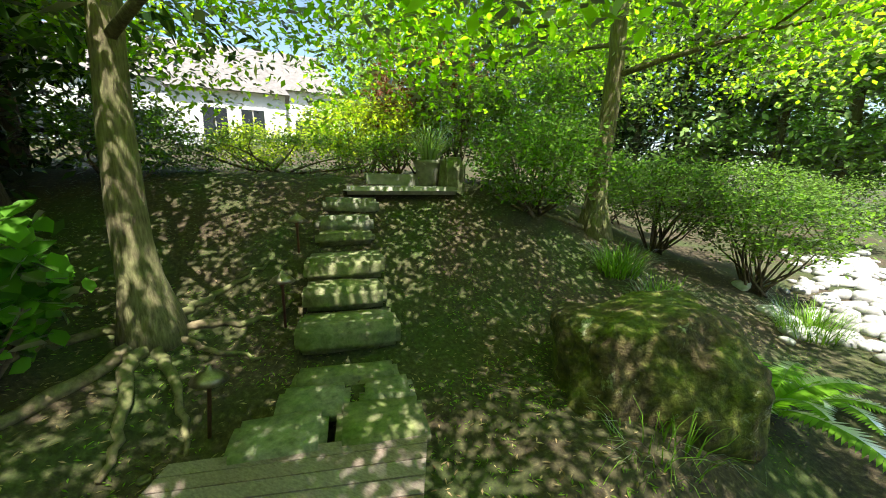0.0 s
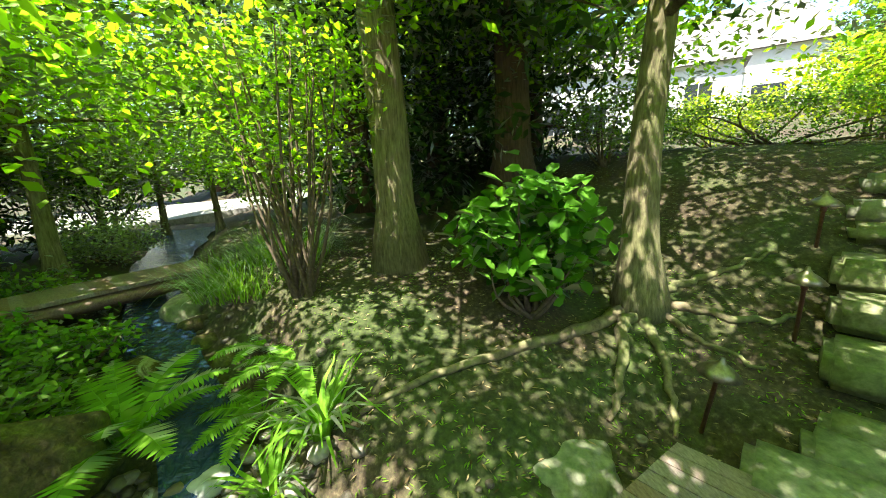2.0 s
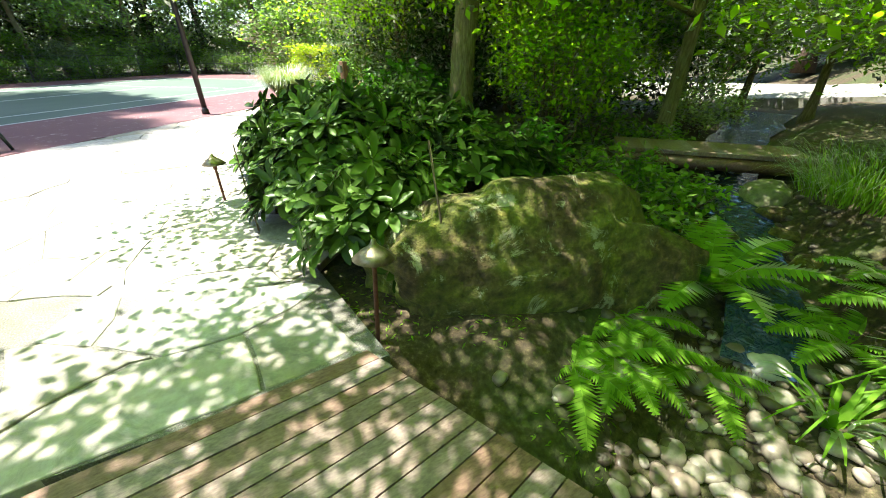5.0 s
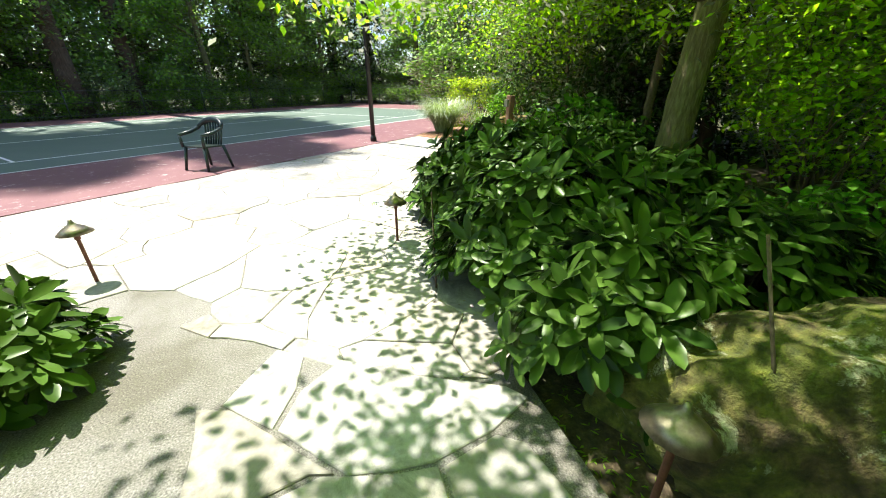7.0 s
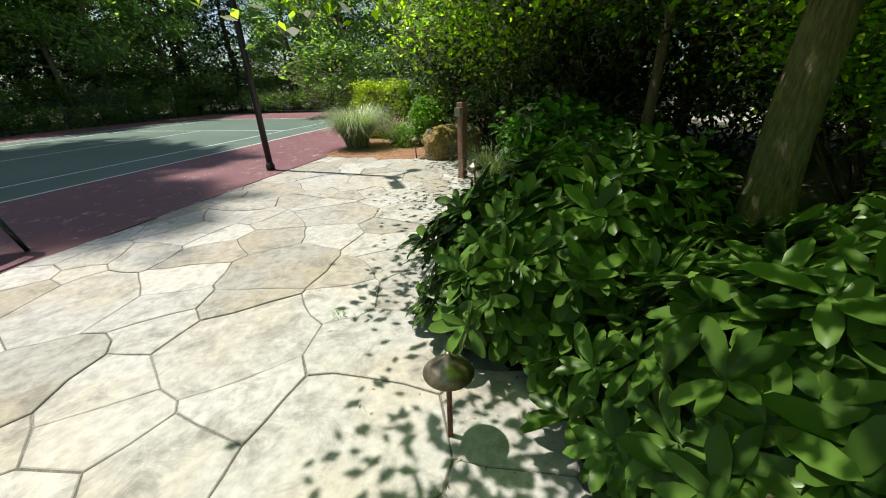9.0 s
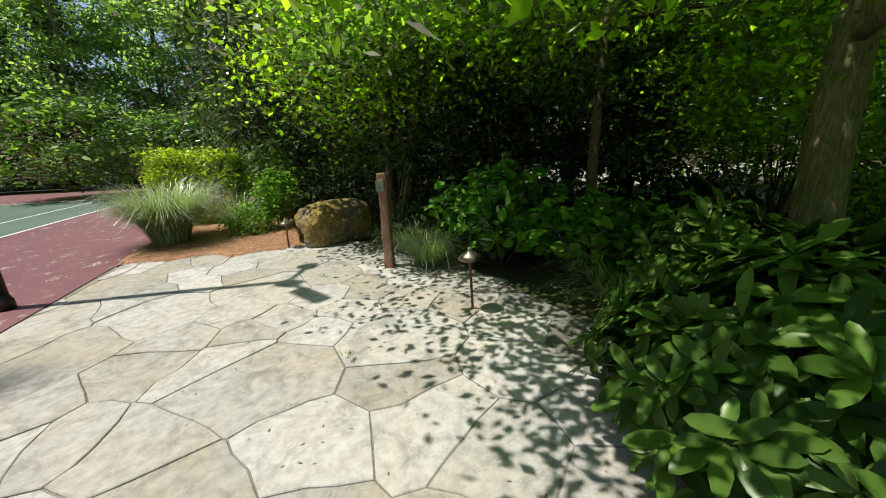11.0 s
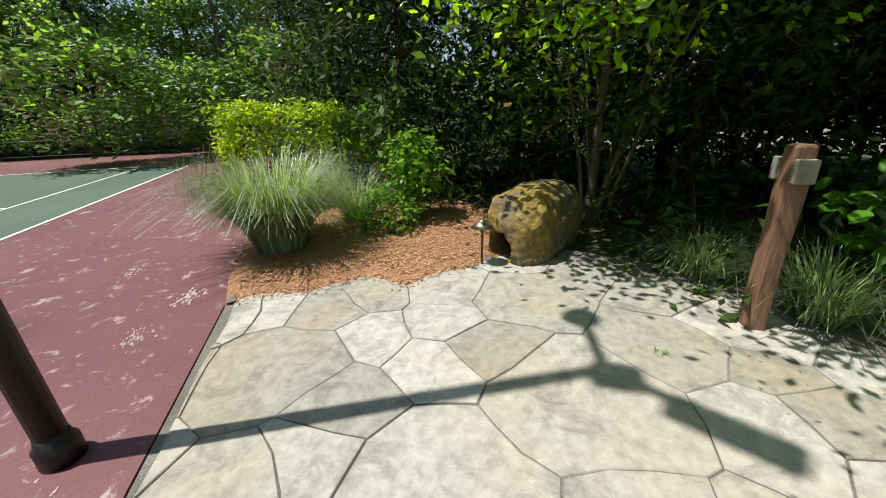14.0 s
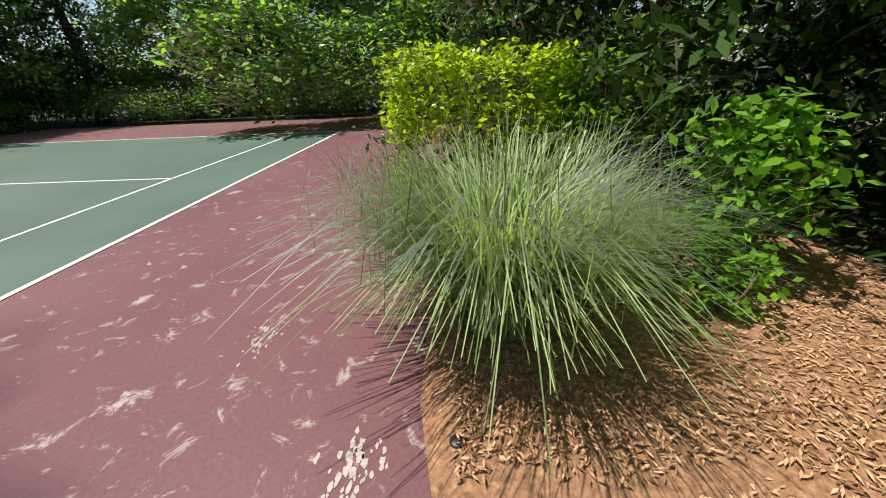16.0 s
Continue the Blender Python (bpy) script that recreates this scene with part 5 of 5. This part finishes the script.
for k in range(420):
    j = rs.uniform(0, 1)
    cx, cy = np.interp(j, [0, 0.3, 0.6, 1], [-4.6, -3.0, -1.6, -0.2]), np.interp(j, [0, 0.3, 0.6, 1], [-2.7, -1.55, -0.85, 0.1])
    x, y = cx + rs.normal() * 0.4, cy + rs.normal() * 0.45
    s = rs.uniform(0.02, 0.05)
    a = rs.uniform(0, 6.28)
    c, sn = math.cos(a), math.sin(a)
    o = len(V)
    z = ground_z(x, y) + s * 0.2
    V += [(x + s * (v[0] * c - v[1] * sn), y + s * (v[0] * sn + v[1] * c), z + s * v[2]) for v in base_v]
    F += [tuple(i + o for i in f) for f in base_f]
tagged(new("gravel", mesh_of("gravel", V, F, M_BED, True)), "small dark wet gravel along the stream", "gravel", kind="stuff")
creek = tagged(new("dry_creek"), "bed of pale cobbles in a dry creek", "cobbles", kind="structure")
for k in range(280):
    j = rs.uniform(0, 1)
    cx, cy = np.interp(j, [0, 0.5, 1], [3.2, 3.95, 4.9]), np.interp(j, [0, 0.5, 1], [5.2, 7.6, 10.2])
    x, y = cx + rs.normal() * 0.45, cy + rs.normal() * 0.3
    s = rs.uniform(0.06, 0.15)
    o = part("cobble", pale_shapes[k % 5], M_GRAVEL, creek)
    o.matrix_world = pose(x, y, ground_z(x, y) + s * 0.2, rs.uniform(-20, 20), rs.uniform(-20, 20), rs.uniform(0, 360)) @ Matrix.Scale(s, 4)


def rock(x, y, s, mat, seed, label, z=None, flat=0.5):
    ob = new("rock", boulder_mesh("rock", s, s * 0.75, s * flat, mat, seed, 0.25, 3))
    ob.matrix_world = pose(x, y, (ground_z(x, y) if z is None else z) + s * flat * 0.3, 0, 0, seed * 40)
    return tagged(ob, label, "rock")


for i, (x, y, s, m, lab) in enumerate(((-2.3, -1.12, 0.13, M_GRAVEL, "white rounded stone at the water's edge"), (-2.75, -1.42, 0.09, M_PEBBLE, "tan stone in the stream"), (-4.3, -2.2, 0.3, M_STEP, "flat mossy rock beside the stream"), (-3.3, -2.1, 0.2, M_BOULDER, "small mossy rock in the stream"),
                                      (-3.7, -1.75, 0.13, M_BOULDER, "dark mossy rock on the stream bank"), (-4.0, -1.95, 0.15, M_BOULDER, "dark mossy rock on the stream bank"), (-3.4, -1.45, 0.12, M_BOULDER, "dark mossy rock on the stream bank"), (-4.9, -2.9, 0.22, M_BOULDER, "mossy rock below the plank bridge"),
                                      (-2.9, -1.9, 0.16, M_BOULDER, "dark mossy rock by the water"), (-4.4, -3.1, 0.2, M_BOULDER, "dark mossy rock by the water"), (-2.25, -13.4, 0.14, M_GRAVEL, "small white rock in the mulch bed"))):
    rock(x, y, s, m, 3 + i, lab)

# plank bridge upstream
pb = tagged(new("plank_bridge"), "low grey plank bridge farther up the stream", "bridge", kind="structure")
pa, pq = np.array([-3.75, -3.65]), np.array([-5.05, -2.3])
along = (pq - pa) / np.linalg.norm(pq - pa)
acr = np.array([along[1], -along[0]]) * -0.3
for k in range(21):
    c = pa + (pq - pa) * (k + 0.5) / 21
    part("plank", box_bm(0.1, 0.62, 0.045, pose(c[0], c[1], 0.42, 0, 0, math.degrees(math.atan2(along[1], along[0]))), 0.004), M_DECK, pb)
for sg in (-0.9, 0.9):
    p, q = pa + acr * sg, pq + acr * sg
    part("beam", tubes_mesh("beam", [([(*p, 0.32), (*q, 0.32)], [0.08, 0.08])], M_DECK, 4), M_DECK, pb)

# sunlit drive beyond the trees
dv = [(-12.5, -14, 0.3), (-11, -7, 0.32), (-11.2, -2.5, 0.34), (-13, 1.5, 0.36), (-17, 0.5, 0.36), (-16.5, -6, 0.34), (-18, -15, 0.3)]
V = [(x, y, ground_z(x, y) + 0.06) for x, y, z in dv] + [(x, y, z - 0.6) for x, y, z in dv]
F = [tuple(range(7))[::-1]] + [(i, (i + 1) % 7, 7 + (i + 1) % 7, 7 + i) for i in range(7)]
tagged(new("driveway", mesh_of("driveway", V, F, M_CONCRETE)), "pale sunlit paved drive beyond the trees", "driveway", kind="structure")


def lounge(x, y, z, yaw):
    t = tagged(new("sun_lounger"), "white sun lounger on the far paving", "lounger", group="far loungers")
    t.matrix_world = pose(x, y, z, 0, 0, yaw)
    part("bed", box_bm(0.62, 1.25, 0.06, pose(0, 0, 0.33), 0.02), M_WHITE, t)
    part("backrest", box_bm(0.62, 0.75, 0.06, pose(0, 0.9, 0.55, 38), 0.02), M_WHITE, t)
    for sx in (-1, 1):
        for sy in (-0.5, 0.5):
            part("leg", box_bm(0.05, 0.05, 0.32, pose(0.27 * sx, sy, 0.16)), M_WHITE, t)
    return t


for k in range(3):
    lounge(-14.6 - 0.4 * k, -2.0 - 0.95 * k, 0.75, 70)

# ---- mulch bed ----
mo = MULCH
V = [(-2.3, -13.6, 0.06)] + [(x + (-2.3 - x) * 0.06, y + (-13.6 - y) * 0.06, 0.028) for x, y in mo] + [(x, y, -0.012) for x, y in mo]
k = len(mo)
F = [(0, 1 + (i + 1) % k, 1 + i) for i in range(k)] + [(1 + i, 1 + (i + 1) % k, 1 + k + (i + 1) % k, 1 + k + i) for i in range(k)]
F = [f[::-1] for f in F]
tagged(new("mulch_bed", mesh_of("mulch_bed", V, F, M_MULCH, True)), "bed of orange-brown bark mulch", "mulch", kind="structure")


def chips(name, n, sampler, size, mat, seed, label, cat):
    rng = np.random.default_rng(seed)
    P = np.array([sampler(rng) for _ in range(n)])
    ob = new(name, leaves(name, P, size, mat, rng, droop=0.0, ratio=0.26, flat=0.94))
    return tagged(ob, label, cat, kind="stuff")


def in_mulch(rng):
    while True:
        x, y = rng.uniform(-3.6, 0.0), rng.uniform(-15, -11.5)
        if within(MULCH, x + rng.normal() * 0.04 - 0.02, y + rng.normal() * 0.04 - 0.02) and court_un(x, y)[1] < -0.08:
            edge = 1 if within(MULCH, x + 0.15, y + 0.12) else 0
            return (x, y, 0.012 + 0.03 * edge + rng.uniform(0, 0.015))


chips("bark_chips", 18000, in_mulch, 0.042, leaf_material("bark_chip", (0.14, 0.058, 0.026), (0.47, 0.275, 0.16), 0.05, 0.0), 400, "loose orange-brown bark chips on the mulch bed", "mulch")


def on_slope(rng):
    while True:
        x, y = rng.uniform(-5, 3.2), rng.uniform(-1.5, 7.5)
        if stream_at(x, y)[0] > 0.75 and not (abs(x + 0.2) < 1.2 and abs(y) < 2):
            return (x, y, ground_z(x, y) + rng.uniform(0.003, 0.015))


chips("leaf_litter", 9000, on_slope, 0.045, L_LITTER, 401, "dry leaf litter and twigs on the slope", "leaf litter")


def on_bank(rng):
    while True:
        x, y = rng.uniform(-5.5, 2.5), rng.uniform(-3.2, 5.5)
        if stream_at(x, y)[0] > 0.6 and noise.noise(Vector((x * 1.1, y * 1.1, 7))) > -0.05 and not (-1.8 < x < 1.4 and -2.1 < y < 2.3 and abs((x + 0.2) * 0.9 + y * 0.42) < 0.95):
            return (x, y, ground_z(x, y) + 0.005)


chips("ground_cover", 14000, on_bank, 0.04, L_SHRUB, 402, "low green moss and seedlings on the bank", "ground cover")
chips("patio_debris", 500, lambda r: (r.uniform(-2.3, 1.0), r.uniform(-9.5, -3), 0.006), 0.03, L_LITTER, 403, "scattered dry leaf bits on the patio", "leaf litter")


# ---- planters above the steps ----
planter = tagged(new("planter_trough"), "low grey concrete trough planter", "planter")
planter.matrix_world = pose(-2.5, 5.15, 1.33, 0, 0, STEP_YAW) @ Matrix.Scale(0.85, 4)
for m in (pose(0, -0.2, 0.14), pose(0, 0.2, 0.14)):
    part("long_wall", box_bm(0.95, 0.06, 0.3, m, 0.01), M_CONCRETE, planter)
for m in (pose(-0.445, 0, 0.14), pose(0.445, 0, 0.14)):
    part("end_wall", box_bm(0.06, 0.34, 0.3, m, 0.01), M_CONCRETE, planter)
part("soil", box_bm(0.83, 0.34, 0.2, pose(0, 0, 0.12)), M_SOIL, planter)
shrub("planter_plant", -2.5, 5.2, 0.45, 0.25, 0.55, 900, 0.07, L_FOREST, 450, "green bedding plants in the trough", z=1.58, clumps=50, cat="plant")
pot = tagged(new("flower_pot"), "large grey-brown weathered pot beside the trough", "pot")
pot.location = (-2.02, 5.3, 1.38)
pot.scale = (0.72, 0.72, 0.78)
part("vessel", lathe_bm([(0.16, 0), (0.2, 0.12), (0.25, 0.34), (0.27, 0.42), (0.29, 0.44), (0.29, 0.5), (0.25, 0.5), (0.24, 0.44), (0.02, 0.42)], 24), M_CONCRETE, pot)
blades("pot_grass", -2.02, 5.3, 120, 0.75, 0.1, L_GRASS, 451, "spiky pale grass growing in the pot", z=1.72, width=0.012, bend=0.7, cat="plant")
block = new("stone_block", block_stone("stone_block", 0.34, 0.34, 0.62, M_STEP, 77))
block.matrix_world = pose(-1.72, 5.4, 1.5, 0, 0, STEP_YAW)
tagged(block, "upright mossy stone block beside the pot", "stone")
top_slab = new("slab", block_stone("slab", 1.5, 0.5, 0.1, M_CONCRETE, 78, 0.012))
top_slab.matrix_world = pose(-2.2, 4.85, 1.36, 0, 0, STEP_YAW)
tagged(top_slab, "long flat stone edging at the top of the steps", "slab", kind="structure")
wand = new("plant_stake", tubes_mesh("plant_stake", [([(-0.62, -2.25, 0.35), (-0.66, -2.55, 0.95)], [0.008, 0.006])], M_TWIG, 6))
tagged(wand, "thin bare plant stake leaning by the boulder", "stake")
wand2 = new("plant_stake", tubes_mesh("plant_stake", [([(0.36, -3.95, 0.0), (0.38, -4.0, 0.75)], [0.008, 0.006])], M_TWIG, 6))
tagged(wand2, "thin bare plant stake at the patio edge", "stake")
drain = tagged(new("drain_cap"), "small black drain cap at the court edge", "drain")
drain.location = (-0.36, -13.22, 0.02)
part("cap", lathe_bm([(0.035, -0.03), (0.035, 0.01), (0.028, 0.016), (0.01, 0.018)], 14), M_BLACK, drain)
disc = tagged(new("ground_spotlight"), "small round metal ground fixture in the soil", "fixture")
disc.location = (-1.98, 1.5, ground_z(-1.98, 1.5) + 0.01)
part("ring", lathe_bm([(0.04, -0.03), (0.04, 0.01), (0.032, 0.016), (0.02, 0.01), (0.005, 0.008)], 16), M_BRONZE, disc)


# ---- house above the garden ----
house = tagged(new("house"), "white two-storey house with grey roofs above the garden", "house", kind="structure")
house.matrix_world = pose(-17.0, 11.6, 0.2, 0, 0, 48)
part("wall", box_bm(13, 7, 5.6, pose(0, 3.5, 2.4)), M_WHITE, house)
part("wall", box_bm(4.2, 2.4, 5.0, pose(1.8, -0.8, 2.1)), M_WHITE, house)


def roof_bm(w, d, z, rise, m=Matrix()):
    bm = bmesh.new()
    P = [(-w / 2, -d / 2, z), (w / 2, -d / 2, z), (w / 2, d / 2, z), (-w / 2, d / 2, z), (-w / 2 + 0.8, 0, z + rise), (w / 2 - 0.8, 0, z + rise)]
    v = [bm.verts.new(m @ Vector(p)) for p in P]
    for f in ((0, 1, 5, 4), (2, 3, 4, 5), (1, 2, 5), (3, 0, 4), (3, 2, 1, 0)):
        bm.faces.new([v[i] for i in f])
    return bm


part("roof", roof_bm(13.5, 7.5, 5.2, 2.6, pose(0, 3.5, 0)), M_ROOF, house)
part("roof", roof_bm(4.6, 2.9, 4.6, 1.3, pose(1.8, -0.8, 0)), M_ROOF, house)
for x, y, z, w, h in ((-3.6, -0.03, 3.2, 1.1, 1.3), (-1.6, -0.03, 3.2, 1.1, 1.3), (1.2, -2.03, 3.3, 0.9, 1.2), (2.6, -2.03, 3.3, 0.9, 1.2), (-2.8, -0.03, 0.7, 1.0, 1.9), (1.9, -2.03, 0.8, 1.4, 1.5), (4.9, -0.03, 3.2, 1.1, 1.3), (4.9, -0.03, 0.8, 1.1, 1.3), (-5.2, -0.03, 3.2, 0.9, 1.2)):
    win = part("window", box_bm(w + 0.2, 0.08, h + 0.2, pose(x, y, z), 0.01), M_WHITE, house)
    part("pane", box_bm(w * 0.47, 0.05, h, pose(x - w * 0.25, y - 0.03, z)), M_PANE, win)
    part("pane", box_bm(w * 0.47, 0.05, h, pose(x + w * 0.25, y - 0.03, z)), M_PANE, win)
lodge = tagged(new("garden_house"), "small grey-roofed outbuilding behind the trees", "house", kind="structure")
lodge.matrix_world = pose(-2.0, 23.5, 1.2, 0, 0, 5)
part("wall", box_bm(6, 4, 2.9, pose(0, 2, 1.3)), M_CONCRETE, lodge)
part("roof", roof_bm(6.8, 4.8, 2.7, 1.3, pose(0, 2, 0)), M_ROOF, lodge)


# crumbling pale edge of the court slab
re_ = np.random.default_rng(55)
V, F = [], []
for k in range(60):
    u = 2.3 + k * 0.1
    p, q = court_xy(u, -0.004), court_xy(u, -0.055 - 0.045 * re_.uniform(0, 1))
    V += [(*p, 0.006 + 0.006 * re_.uniform(0, 1)), (*q, 0.03 + 0.01 * re_.uniform(-1, 1)), (*q, -0.06)]
for k in range(59):
    o = 3 * k
    F += [(o, o + 3, o + 4, o + 1), (o + 1, o + 4, o + 5, o + 2)]
tagged(new("court_edging", mesh_of("court_edging", V, F, M_GRIT)), "crumbling pale concrete edge of the court", "edging", kind="structure")

scuff = np.random.default_rng(91)
for k, (u, n, s) in enumerate(((2.55, 0.32, 0.2), (1.0, 0.9, 0.24), (1.9, 1.4, 0.2), (0.6, 0.35, 0.2), (3.4, 1.1, 0.16), (0.2, 1.5, 0.22), (2.0, 0.5, 0.14), (4.6, 0.9, 0.14), (1.4, 2.0, 0.2))):
    V, F = [], []
    for i in range(60):
        cx, cy = scuff.normal() * s * 0.55, scuff.normal() * s * 0.3
        r = scuff.uniform(0.003, 0.013) if k else scuff.uniform(0.005, 0.019)
        o = len(V)
        m = 7
        for j in range(m):
            q = 2 * math.pi * j / m
            rr = r * scuff.uniform(0.55, 1.2)
            x, y = court_xy(u + cx + rr * math.cos(q) * 1.6, n + cy + rr * math.sin(q) * 0.8)
            V.append((x, y, 0.0025 + 0.0003 * (i % 5)))
        F.append(tuple(range(o, o + m)))
    tagged(new("paint_chip", mesh_of("paint_chip", V, F, M_FLAKE)), "patch of pale flaked paint on the court", "worn paint", kind="stuff")
for k, (x, y) in enumerate(((-0.05, -8.3), (2.4, -9.3), (0.9, -6.2), (-1.2, -9.9))):
    blades("joint_weed", x, y, 22, 0.07, 0.03, L_BLADE, 500 + k, "small green weed in a patio joint", z=0.0, width=0.004, bend=0.8, cat="weed")
